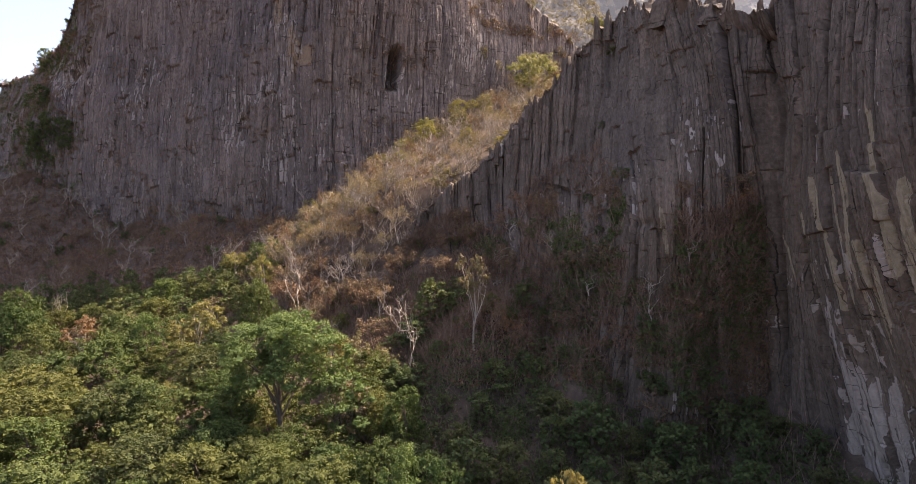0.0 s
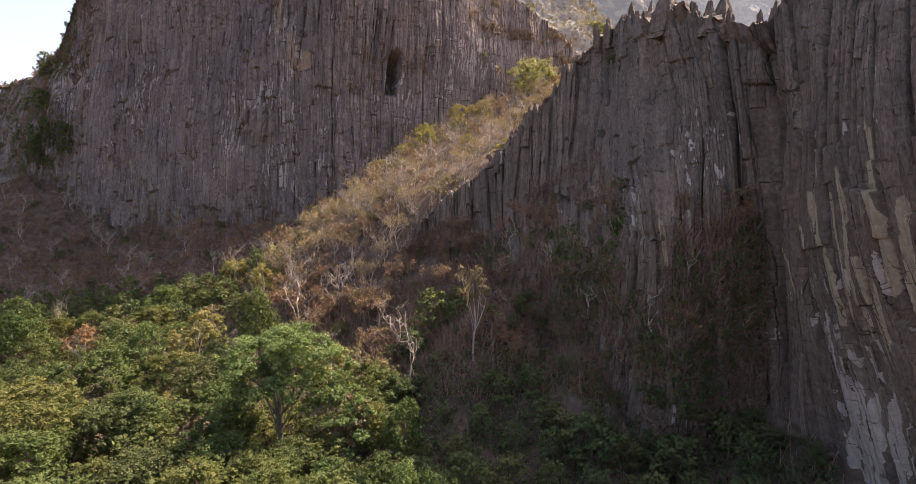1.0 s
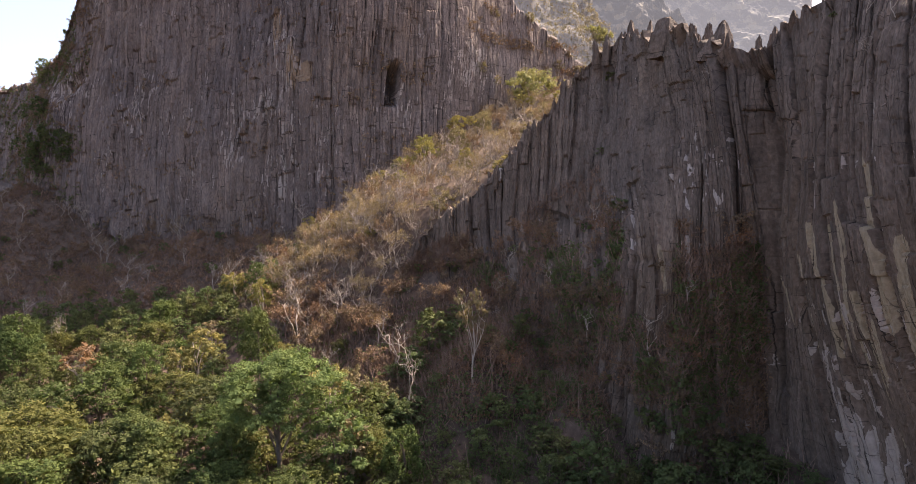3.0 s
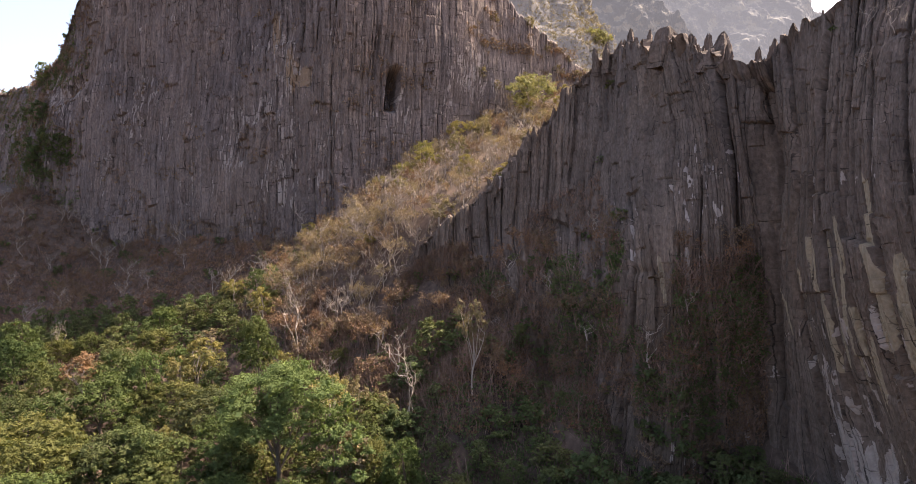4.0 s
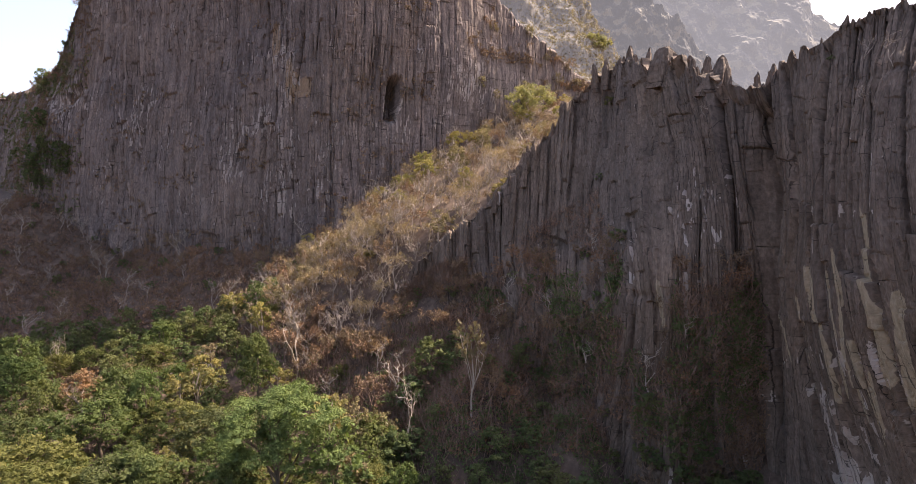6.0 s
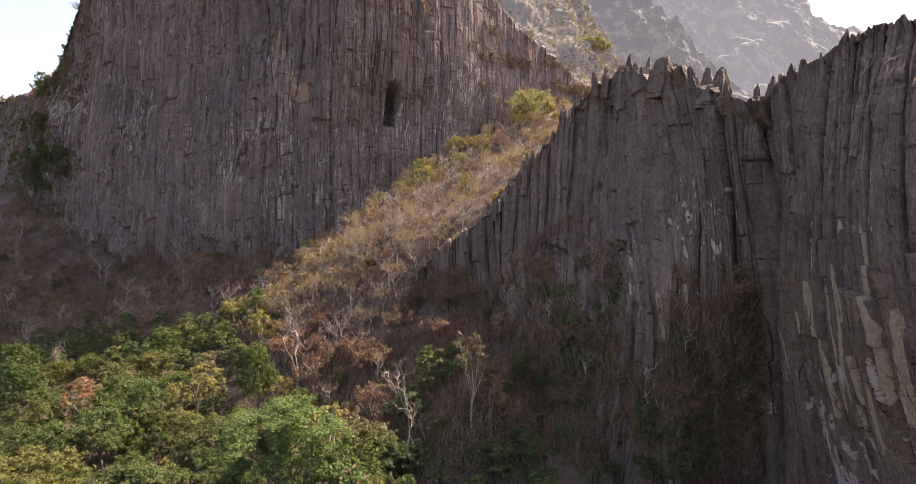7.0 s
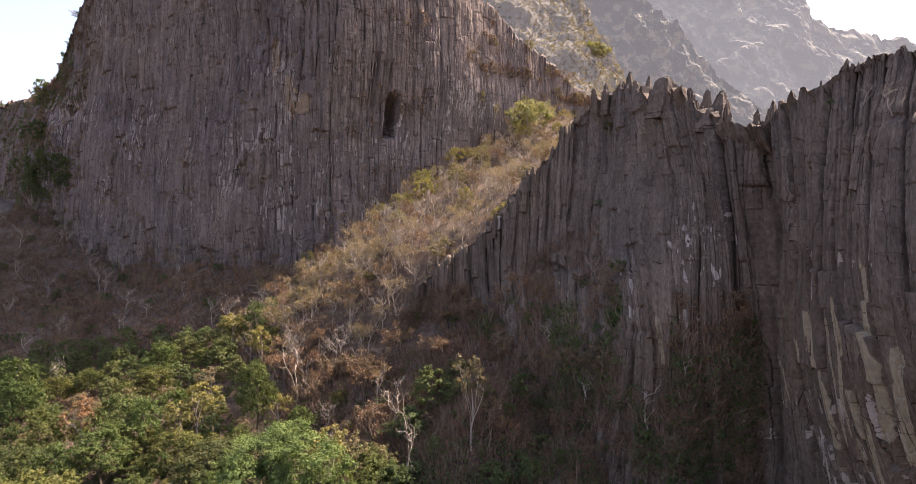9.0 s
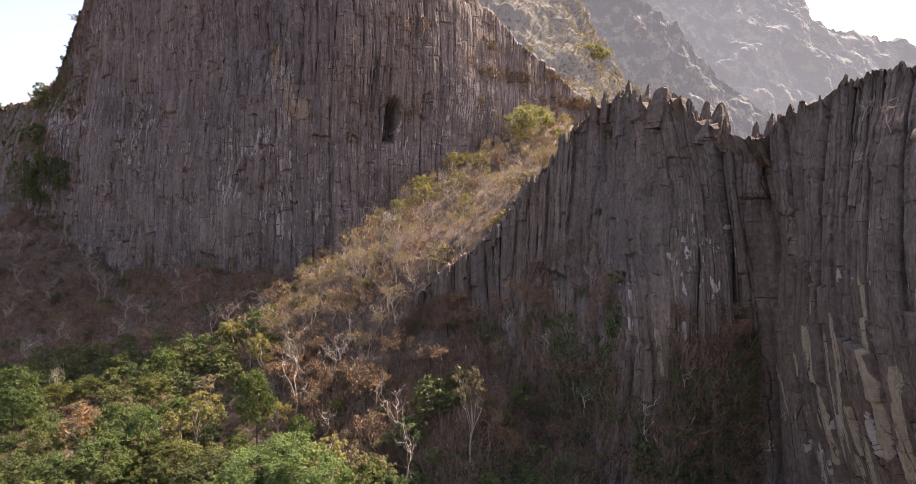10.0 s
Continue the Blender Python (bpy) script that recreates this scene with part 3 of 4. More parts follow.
FAR_SLOPE = haze_glow_material("scrub slope with haze glow", [(0.36, (0.03, 0.027, 0.026)), (0.5, (0.05, 0.042, 0.037)), (0.64, (0.085, 0.07, 0.055))], 0.22, (0.86, 0.84, 0.9), 0.06)
MOUNTAIN = haze_glow_material("far mountain with haze glow", [(0.44, (0.022, 0.022, 0.026)), (0.52, (0.04, 0.038, 0.037)), (0.58, (0.095, 0.083, 0.06))], 0.075, (0.84, 0.85, 0.93), 0.115)
RIDGE = haze_glow_material("spur with haze glow", [(0.44, (0.022, 0.021, 0.024)), (0.52, (0.04, 0.037, 0.035)), (0.58, (0.12, 0.102, 0.076))], 0.1, (0.84, 0.85, 0.93), 0.075)


def slope_sheet(name, foot, crest, rear, amp, seed, mat, label, category, nu=260, nv=120):
    mid = [tuple((a + b) / 2 for a, b in zip(f, c)) for f, c in zip(foot, crest)]
    p, u, n = cliff_surface((foot, mid, crest), rear, nu, nv, 20)
    v = p[..., 2]
    ridged = 1 - 2 * np.abs(fbm(u / (amp * 6) + 0.4 * vn(u / amp / 3, v / amp / 3, seed + 9), v / (amp * 7), seed + 3, 4)) * 2
    d = amp * (2.4 * fbm(u / (amp * 4), v / (amp * 3), seed, 6) + 0.9 * fbm(u / amp * 1.1, v / amp * 0.8, seed + 13, 4) + 0.6 * ridged)
    rim = np.exp(-((np.arange(p.shape[1])[None, :] - nv) / 6.0) ** 2)
    p[..., 2] += rim * amp * 0.6 * (saw(u, amp * 0.9, seed + 7) + 0.5 * saw(u, amp * 0.35, seed + 8))
    p = p + n * d[..., None]
    me = mesh_of(name, p.reshape(-1, 3), grid_faces(*p.shape[:2]), False)
    return tagged(part(name, me, mat), label, category, kind="structure"), p


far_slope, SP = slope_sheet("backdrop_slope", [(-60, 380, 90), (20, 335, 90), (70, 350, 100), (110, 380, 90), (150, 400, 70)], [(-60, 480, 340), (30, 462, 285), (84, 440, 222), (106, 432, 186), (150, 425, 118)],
            [(-60, 560, 250), (40, 560, 220), (100, 540, 150), (125, 520, 120), (170, 500, 40)], 5.5, 301, FAR_SLOPE, "scrub-covered rocky slope beyond the pass, paled by a haze glow", "slope")
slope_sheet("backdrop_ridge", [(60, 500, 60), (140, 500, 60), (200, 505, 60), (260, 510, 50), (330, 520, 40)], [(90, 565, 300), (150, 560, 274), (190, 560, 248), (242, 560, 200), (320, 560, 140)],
            [(90, 640, 200), (150, 640, 200), (190, 640, 150), (242, 640, 100), (330, 640, 60)], 12, 311, RIDGE, "distant limestone spur with a haze glow", "mountain")
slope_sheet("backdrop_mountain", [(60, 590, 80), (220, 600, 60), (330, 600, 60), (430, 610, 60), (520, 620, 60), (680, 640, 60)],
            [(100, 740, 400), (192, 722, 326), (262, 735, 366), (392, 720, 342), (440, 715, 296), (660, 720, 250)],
            [(110, 900, 200), (200, 900, 200), (270, 900, 200), (420, 900, 200), (460, 900, 150), (690, 900, 100)], 13, 321, MOUNTAIN, "distant limestone mountain with sunlit scrub bands and a haze glow", "mountain")

# ---- trees and shrubs ----


def tube(points, radii, sides=6):
    """A tapered tube along points; vertices and quads."""
    p = np.asarray(points, dtype=float)
    r = np.asarray(radii, dtype=float)
    t = np.gradient(p, axis=0)
    t /= np.linalg.norm(t, axis=1, keepdims=True) + 1e-9
    ref = np.where(np.abs(t[:, 2:3]) > 0.9, np.array([[1.0, 0, 0]]), np.array([[0, 0, 1.0]]))
    a = np.cross(t, ref)
    a /= np.linalg.norm(a, axis=1, keepdims=True) + 1e-9
    b = np.cross(t, a)
    ang = np.arange(sides) * 2 * np.pi / sides
    ring = p[:, None] + r[:, None, None] * (a[:, None] * np.cos(ang)[None, :, None] + b[:, None] * np.sin(ang)[None, :, None])
    n = len(p)
    i, j = np.meshgrid(np.arange(n - 1), np.arange(sides), indexing="ij")
    k = (j + 1) % sides
    f = np.stack([i * sides + j, i * sides + k, (i + 1) * sides + k, (i + 1) * sides + j], -1).reshape(-1, 4)
    return ring.reshape(-1, 3), f


def joined(pieces):
    vs, fs, at = [], [], 0
    for v, f in pieces:
        vs.append(v)
        fs.append(f + at)
        at += len(v)
    return np.concatenate(vs), np.concatenate(fs)


def leaves(rng, pts, normals, size):
    """A bent four-cornered leaf spray at each point."""
    n = len(pts)
    nr = normals / (np.linalg.norm(normals, axis=1, keepdims=True) + 1e-9)
    a = np.cross(nr, rng.normal(size=(n, 3)))
    a /= np.linalg.norm(a, axis=1, keepdims=True) + 1e-9
    b = np.cross(nr, a)
    s = size * rng.uniform(0.55, 1.35, (n, 1))
    w = rng.uniform(0.35, 0.65, (n, 1))
    v = np.stack([pts - a * s * 0.5, pts + b * s * w - nr * s * 0.12, pts + a * s * 0.6 - nr * s * 0.25, pts - b * s * w * 0.9 + nr * s * 0.08], 1)
    return v.reshape(-1, 3), np.arange(4 * n).reshape(-1, 4)


def clump_points(rng, centre, rad, n, flat=0.7, open_below=0.3):
    """Points and directions of leaves, gathered in small sprays on the upper shell of an uneven clump, with gaps between the sprays."""
    m = max(5, n // 17)
    d = rng.normal(size=(m, 3))
    d /= np.linalg.norm(d, axis=1, keepdims=True)
    d[:, 2] = np.where(rng.random(m) > open_below, np.abs(d[:, 2]), d[:, 2])
    bump = 1 + 0.35 * np.sin(d[:, 0] * 5.1 + centre[0] * 3) * np.sin(d[:, 1] * 4.7 + centre[1] * 5) + 0.2 * np.sin(d[:, 2] * 9 + centre[2])
    r = rad * bump * rng.uniform(0.45, 1.15, m) ** 0.6
    c = np.asarray(centre) + d * r[:, None] * np.array([1, 1, flat])
    k = rng.integers(0, m, n)
    size = (rad * rng.uniform(0.24, 0.48, m))[k, None]
    e = rng.normal(size=(n, 3))
    e /= np.linalg.norm(e, axis=1, keepdims=True)
    e[:, 2] = np.abs(e[:, 2])
    p = c[k] + e * size * rng.uniform(0.5, 1.1, (n, 1)) * np.array([1, 1, 0.6]) - np.array([0, 0, 0.3]) * size * (1 - e[:, 2:3])
    nrm = e * 0.9 + d[k] * 0.35 + np.array([0, 0, 0.45]) + rng.normal(size=(n, 3)) * 0.3
    return p, nrm


def bend(rng, start, end, n=6, wob=0.06):
    t = np.linspace(0, 1, n)[:, None]
    start, end = np.asarray(start, float), np.asarray(end, float)
    ln = np.linalg.norm(end - start)
    p = start * (1 - t) + end * t + np.cumsum(rng.normal(size=(n, 3)), 0) * ln * wob * 0.35 * np.sin(t * np.pi) + np.array([0, 0, 1]) * ln * 0.1 * np.sin(t * np.pi)
    return p


def leafy_tree(name, label, category, seed, height, spread, leaf_mat, bark, n_clumps=16, n_leaves=3400, leaf=0.42, crown_low=0.35, flat=0.72, limbs=4, lean=0.03, top_round=1.0, clump=0.26, under=1.55):
    rng = np.random.default_rng(seed)
    ob = new(name)
    tagged(ob, label, category)
    top = np.array([rng.normal() * lean * height, rng.normal() * lean * height, height * 0.8])
    tp = bend(rng, (0, 0, -1.5), top, 9, 0.05)
    r0 = 0.018 * height + 0.06
    v, f = tube(tp, np.linspace(r0, r0 * 0.3, 9), 8)
    v[:8] += (v[:8] - tp[0]) * 0.5
    part("trunk", mesh_of("trunk", v, f, True), bark, ob)
    clumps = []
    half = height * (1 - crown_low) * 0.5
    ph = rng.uniform(0, 6.28, 3)
    for k in range(n_clumps):
        zz = 1 - under * (k + rng.random()) / n_clumps           # from the top down past the middle
        ang = k * 2.4 + rng.uniform(-0.6, 0.6)
        lobe = 1 + 0.22 * math.sin(2 * ang + ph[0]) + 0.18 * math.sin(3 * ang + ph[1] + 3 * zz)
        ring = math.sqrt(max(0.0, 1 - zz * zz)) ** 0.8
        rr = (spread - spread * clump * 0.6) * ring * lobe * (rng.uniform(0.75, 1.0) if k % 4 else rng.uniform(0.2, 0.6))
        hz = height * crown_low + half + half * min(zz, 0.86 + 0.1 * rng.random()) * (0.92 + 0.1 * math.sin(ang + ph[2]))
        clumps.append((np.array([top[0] + math.cos(ang) * rr, top[1] + math.sin(ang) * rr, hz - spread * clump * 0.5]), spread * rng.uniform(0.7, 1.5) * clump))
    for k in range(limbs):
        c, r = clumps[int((k + 0.5) * n_clumps / limbs)]
        i = min(7, max(2, int(9 * (c[2] / height) * 0.62)))
        pts = bend(rng, tp[i], c, 6, 0.12)
        pieces = [tube(pts, np.linspace(r0 * 0.42, r0 * 0.1, 6), 5)]
        for s in range(3):
            c2 = clumps[(int(k * n_clumps / limbs) + 1 + s) % n_clumps][0]
            pieces.append(tube(bend(rng, pts[2 + s], c2 * 0.55 + c * 0.45 + rng.normal(size=3) * 0.5, 4, 0.15), np.linspace(r0 * 0.18, r0 * 0.05, 4), 4))
        part("limb", mesh_of("limb", *joined(pieces), True), bark, ob)
    tot = sum(r * r for _, r in clumps)
    ps, ns = zip(*[clump_points(rng, c, r, max(12, int(n_leaves * r * r / tot)), flat) for c, r in clumps])
    deep = np.concatenate([c + rng.normal(size=(15, 3)) * r * np.array([0.33, 0.33, 0.2]) - np.array([0, 0, 0.15 * r]) for c, r in clumps])
    inner = leaves(rng, deep, rng.normal(size=deep.shape) + np.array([0, 0, 0.8]), 0.5 * spread * clump)
    part("crown", mesh_of("crown", *joined([leaves(rng, np.concatenate(ps), np.concatenate(ns), leaf), inner])), leaf_mat, ob)
    return ob


def bare_tree(name, label, category, seed, height, spread, bark, twigs, leaf_mat=None, n_leaves=0, leaf=0.3, stems=1, forks=5):
    """A leafless or thinly leaved tree: trunk, limbs, and a crown of forked twigs."""
    rng = np.random.default_rng(seed)
    ob = new(name)
    tagged(ob, label, category)
    r0 = 0.013 * height + 0.06
    tips = []
    fine = []
    for s in range(stems):
        top = np.array([rng.normal() * 0.12 * height, rng.normal() * 0.12 * height, height * rng.uniform(0.6, 0.8)])
        tp = bend(rng, (rng.normal() * 0.2 * (stems - 1), rng.normal() * 0.2 * (stems - 1), -1.0), top, 7, 0.12)
        part("trunk", mesh_of("trunk", *tube(tp, np.linspace(r0, r0 * 0.4, 7), 6), True), bark, ob)
        n_limb = 5 if stems == 1 else 4
        for k in range(n_limb):
            i = rng.integers(2, 7)
            ang = k * 2.4 + rng.uniform(-0.6, 0.6)
            e = np.array([math.cos(ang) * spread * rng.uniform(0.5, 1), math.sin(ang) * spread * rng.uniform(0.5, 1), height * rng.uniform(0.72, 1.0)])
            e[2] = max(e[2], tp[i][2] + 0.1 * height)
            pts = bend(rng, tp[i], e, 6, 0.25)
            if stems == 1 and not leaf_mat:
                part("limb", mesh_of("limb", *tube(pts, np.linspace(r0 * 0.5, r0 * 0.16, 6), 4), True), bark, ob)
            else:
                fine.append(tube(pts, np.linspace(r0 * 0.5, r0 * 0.16, 6), 4))
            for q in range(forks):
                j = rng.integers(1, 6)
                d = (pts[min(5, j)] - pts[j - 1])
                d = d / (np.linalg.norm(d) + 1e-6) + rng.normal(size=3) * 0.7 + np.array([0, 0, 0.25])
                e2 = pts[j] + d / np.linalg.norm(d) * height * rng.uniform(0.10, 0.24)
                p2 = bend(rng, pts[j], e2, 4, 0.3)
                fine.append(tube(p2, np.linspace(r0 * 0.2, r0 * 0.08, 4), 3))
                for w in range(3):
                    d2 = d / np.linalg.norm(d) + rng.normal(size=3) * 0.8
                    e3 = p2[1 + w % 3] + d2 / np.linalg.norm(d2) * height * rng.uniform(0.05, 0.12)
                    fine.append(tube(bend(rng, p2[1 + w % 3], e3, 2, 0.3), [r0 * 0.11, r0 * 0.06], 3))
                    tips.append(e3)
    tagged(part("branchwork", mesh_of("branchwork", *joined(fine)), twigs, ob), kind="stuff")
    if leaf_mat:
        tips = np.array(tips)
        pk = tips[rng.integers(0, len(tips), n_leaves)] + rng.normal(size=(n_leaves, 3)) * height * 0.035
        part("crown", mesh_of("crown", *leaves(rng, pk, rng.normal(size=(n_leaves, 3)) + np.array([0, 0, 0.7]), leaf)), leaf_mat, ob)
    return ob


GROUP = ["forest trees"]


def place(proto, x, y, z=None, scale=1.0, turn=0.0, tall=1.0):
    z = gz(x, y) if z is None else z
    c = copy_thing(proto, Matrix.Identity(4))
    c.matrix_basis = pose(x, y, z - 0.2, 0, 0, turn) @ Matrix.Diagonal((scale, scale, scale * tall, 1))
    return tagged(c, group=GROUP[0])


KEEP = []


def proto(ob):
    KEEP.append(ob)
    return ob


GREEN = [proto(leafy_tree("broadleaf_tree", "green broadleaf forest tree with a dense clumped crown", "tree", 100 + k, 14.5, 5.2 + 0.4 * k, LEAF_GREEN, BARK, 32 + 3 * k, 7600, 0.23, crown_low=0.2 + 0.06 * (k % 3), flat=0.62, clump=0.24)) for k in range(4)]
DARK = [proto(leafy_tree("evergreen_tree", "dark green broadleaf tree growing in the shade of the cliff", "tree", 140 + k, 12, 4.6, LEAF_DARK, BARK, 22, 2400, 0.36, crown_low=0.12, flat=0.65, limbs=3)) for k in range(3)]
OLIVE = [proto(leafy_tree("dry_season_tree", "olive yellow tree thinning in the dry season", "tree", 160 + k, 11, 3.8, LEAF_OLIVE, BARK_PALE, 18, 1500, 0.27, crown_low=0.35, clump=0.24)) for k in range(3)]
YELLOW = [proto(leafy_tree("yellow_tree", "yellow-leaved tree with a spreading flat crown", "tree", 180 + k, 11, 4.0, LEAF_YELLOW, BARK_PALE, 18, 2300, 0.26, crown_low=0.5, flat=0.45, clump=0.24)) for k in range(2)]
BARE = [proto(bare_tree("bare_tree", "leafless pale-barked tree with forked branches", "tree", 200 + k, 9, 3.4, BARK_PALE, BARK_PALE)) for k in range(4)]
BROWN = [proto(bare_tree("dry_tree", "dry brown tree with few withered leaves", "tree", 220 + k, 8, 3.0, TWIG, TWIG, LEAF_DRY, 640, 0.31, forks=4)) for k in range(4)]
STRAW = [proto(bare_tree("dry_tree", "straw-coloured dry tree tangled with pale branches", "tree", 230 + k, 7.5, 3.0, BARK_PALE, BARK_PALE, LEAF_STRAW, 700, 0.24, forks=5)) for k in range(3)]
BUSH = [proto(bare_tree("dry_bush", "dry brown many-stemmed bush on the slope", "bush", 240 + k, 4.2, 2.4, TWIG, TWIG, LEAF_DRY, 300, 0.34, stems=3, forks=1)) for k in range(3)]
FRESH = [proto(leafy_tree("broadleaf_tree", "fresh green forest tree with a layered crown", "tree", 120 + k, 14.5, 5.6, LEAF_FRESH, BARK, 36, 8500, 0.22, crown_low=0.18, flat=0.5, clump=0.22)) for k in range(2)]
SHRUB = [proto(leafy_tree("green_shrub", "low green shrub with dense small leaves", "shrub", 260 + k, 4.0, 2.4, LEAF_DARK, BARK, 11, 800, 0.34, crown_low=0.15, limbs=3)) for k in range(2)]

hero = leafy_tree("broadleaf_tree", "tall green forest tree with a bare forked trunk and domed crown", "tree", 7, 25.6, 8.8, LEAF_FRESH, BARK, 84, 34000, 0.21, crown_low=0.44, limbs=10, flat=0.5, clump=0.17, under=1.35)
hero.matrix_basis = pose(-26.6, 88, gz(-27.5, 88) - 0.5, 0, 0, 40)

# trees that stand out: kind, x, y, top, width factor
HEIGHTS = {"broadleaf_tree": 14.5, "evergreen_tree": 12, "dry_season_tree": 11, "yellow_tree": 11, "bare_tree": 9}
CANOPY = [(GREEN[0], -8, 85, 12.5, 0.7), (GREEN[1], -48, 90, 12.5, 1.0), (GREEN[2], -62, 86, 12, 1.1), (GREEN[3], -70, 121, 18, 1.0), (GREEN[0], -107, 143, 21, 1.0),
         (GREEN[1], -100, 133, 18, 0.9), (YELLOW[0], -54, 123, 20, 1.1), (YELLOW[1], -61.5, 161, 29, 1.0), (YELLOW[0], -47, 141, 29, 0.8), (GREEN[2], -42, 124, 25, 0.8), (DARK[0], -5, 113, 26, 0.9),
         (BARE[1], -9.2, 99.6, 19.8, 0.8), (DARK[1], -11, 98, 13, 0.8), (DARK[2], -7.5, 100, 12, 0.8),]
OUTLIERS = [(OLIVE[1], -14, 103, 15, 0.8), (OLIVE[0], -17, 101, 17, 0.9), (BARE[2], -54, 161, 33, 0.8), (BARE[3], -36, 131, 31, 1.1), (BARE[0], -104, 152, 17.5, 0.8),
         (GREEN[2], -31, 81, 9, 0.8), (GREEN[3], -23.5, 80.5, 8.5, 0.8), (GREEN[0], -34, 89, 11, 0.8), (FRESH[0], -18, 87.5, 14.5, 1.1), (FRESH[1], -64, 119, 18.5, 0.7), (GREEN[2], -12.6, 89.6, 11, 0.75), (FRESH[1], -35.5, 92, 12, 0.8), (GREEN[3], -27, 76, 8, 0.85), (FRESH[1], -6.2, 66.2, 10.5, 0.6), (GREEN[1], -2.5, 67, 9.5, 0.55), (GREEN[3], -10, 73, 9, 0.7), (GREEN[0], -16.5, 73.5, 8.5, 0.8),
         (YELLOW[0], -24, 152, 41, 0.7), (OLIVE[0], -37, 165, 43, 0.9), (OLIVE[2], -33, 170, 46, 0.9), (OLIVE[1], -41, 158, 37, 0.9), (YELLOW[1], -15, 178, 63, 0.75),
         (OLIVE[2], -44, 150, 32, 0.9), (OLIVE[0], -12, 182, 64, 0.8), (DARK[1], 0.5, 112, 24, 0.8), (DARK[2], -8.5, 109, 19, 0.8), (GREEN[1], 43, 56.5, 10.5, 0.8), (YELLOW[0], 10.3, 51.5, 14.2, 0.7),]
for kind, x, y, ztop, wide in CANOPY + OUTLIERS:
    z0 = gz(x, y)
    place(kind, x, y, z0, wide, (x * 37 + y * 11) % 360, (ztop - z0) / HEIGHTS[kind.name.split(".")[0]] / wide)
rust = leafy_tree("rust_tree", "rust-red dry tree above the green canopy", "tree", 300, 12, 4.6, LEAF_RUST, BARK_PALE, 20, 2600, 0.22, crown_low=0.45, clump=0.24)
rust.matrix_basis = pose(-78, 122, 17 - 12.0)
pass_tree = leafy_tree("pass_tree", "bright yellow-green tree in the pass between the cliffs", "tree", 301, 12, 10.5, LEAF_LIME, BARK_PALE, 34, 7000, 0.34, crown_low=0.25, flat=0.5, clump=0.18)
pass_tree.matrix_basis = pose(27.5, 220, gz(27.5, 220) - 0.5) @ Matrix.Diagonal((1, 1, (100 - gz(27.5, 220)) / 12, 1))
spot = SP.reshape(-1, 3)[np.argmin(np.linalg.norm(SP.reshape(-1, 3) - np.array([95, 413, 168]), axis=1))]
slope_tree = leafy_tree("slope_tree", "lone bright green tree on the far scrub slope", "tree", 305, 14, 11.0, LEAF_LIME, BARK_PALE, 30, 4500, 0.65, crown_low=0.2, flat=0.55, clump=0.2)
slope_tree.matrix_basis = pose(spot[0], spot[1], spot[2] - 5.0)

NEAR_LINE = curve_through([(x, y) for x, y, z in NEAR_BASE], 200)


def clear_of_cliff(x, y, gap):
    d = np.hypot(NEAR_LINE[:, 0] - x, NEAR_LINE[:, 1] - y)
    i = int(np.argmin(d))
    i = min(max(i, 1), 198)
    t = NEAR_LINE[i + 1] - NEAR_LINE[i - 1]
    s = t[0] * (y - NEAR_LINE[i][1]) - t[1] * (x - NEAR_LINE[i][0])
    return s < 0 and d[i] > gap


rng = np.random.default_rng(11)
taken = [(-27.5, 88, 6.0)]


def scatter(n, box, spacing, choose, ok=lambda x, y: True):
    done = 0
    for _ in range(n * 40):
        x, y = rng.uniform(box[0], box[1]), rng.uniform(box[2], box[3])
        if abs(x) > 0.84 * y + 12:
            continue
        near = np.asarray(taken)
        if ((x - near[:, 0]) ** 2 + (y - near[:, 1]) ** 2 < (0.5 * (spacing + near[:, 2])) ** 2).any() or not ok(x, y):
            continue
        taken.append((x, y, spacing))
        choose(x, y)
        done += 1
        if done >= n:
            break
    return done


def pick(group, lo, hi):
    return lambda x, y: place(group[rng.integers(len(group))], x, y, None, rng.uniform(lo, hi), rng.uniform(0, 360), rng.uniform(0.85, 1.15))


def low_top(x, y):
    """How high the canopy of the valley floor reaches."""
    return float(np.interp(y, [50, 66, 82, 100, 125], [5.5, 8.5, 10.0, 13.5, 18.0])) - (1.5 if x > 28 else 0.0)


def valley_tree(x, y):
    # Leaf colour is chosen by shade: DARK inside the cliff's shadow line.
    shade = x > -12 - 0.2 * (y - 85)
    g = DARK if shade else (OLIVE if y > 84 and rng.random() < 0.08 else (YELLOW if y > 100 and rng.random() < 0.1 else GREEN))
    tree, wide, tall = g[rng.integers(len(g))], rng.uniform(0.6, 1.35) * (0.75 if y > 115 or shade else 1.0), rng.uniform(0.9, 1.35)
    most = (low_top(x, y) * rng.uniform(0.55, 1.15) - gz(x, y)) / HEIGHTS[tree.name.split(".")[0]] / wide
    if most < 0.85:          # a small tree, not a flattened one
        wide, tall = wide * max(most, 0.3) / 0.85, 0.85
    place(tree, x, y, None, wide, rng.uniform(0, 360), min(tall, max(most, 0.85)))


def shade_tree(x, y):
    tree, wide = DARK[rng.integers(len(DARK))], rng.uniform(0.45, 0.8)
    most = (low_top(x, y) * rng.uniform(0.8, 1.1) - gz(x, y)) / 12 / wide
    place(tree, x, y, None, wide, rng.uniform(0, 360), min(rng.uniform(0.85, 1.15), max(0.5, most)))


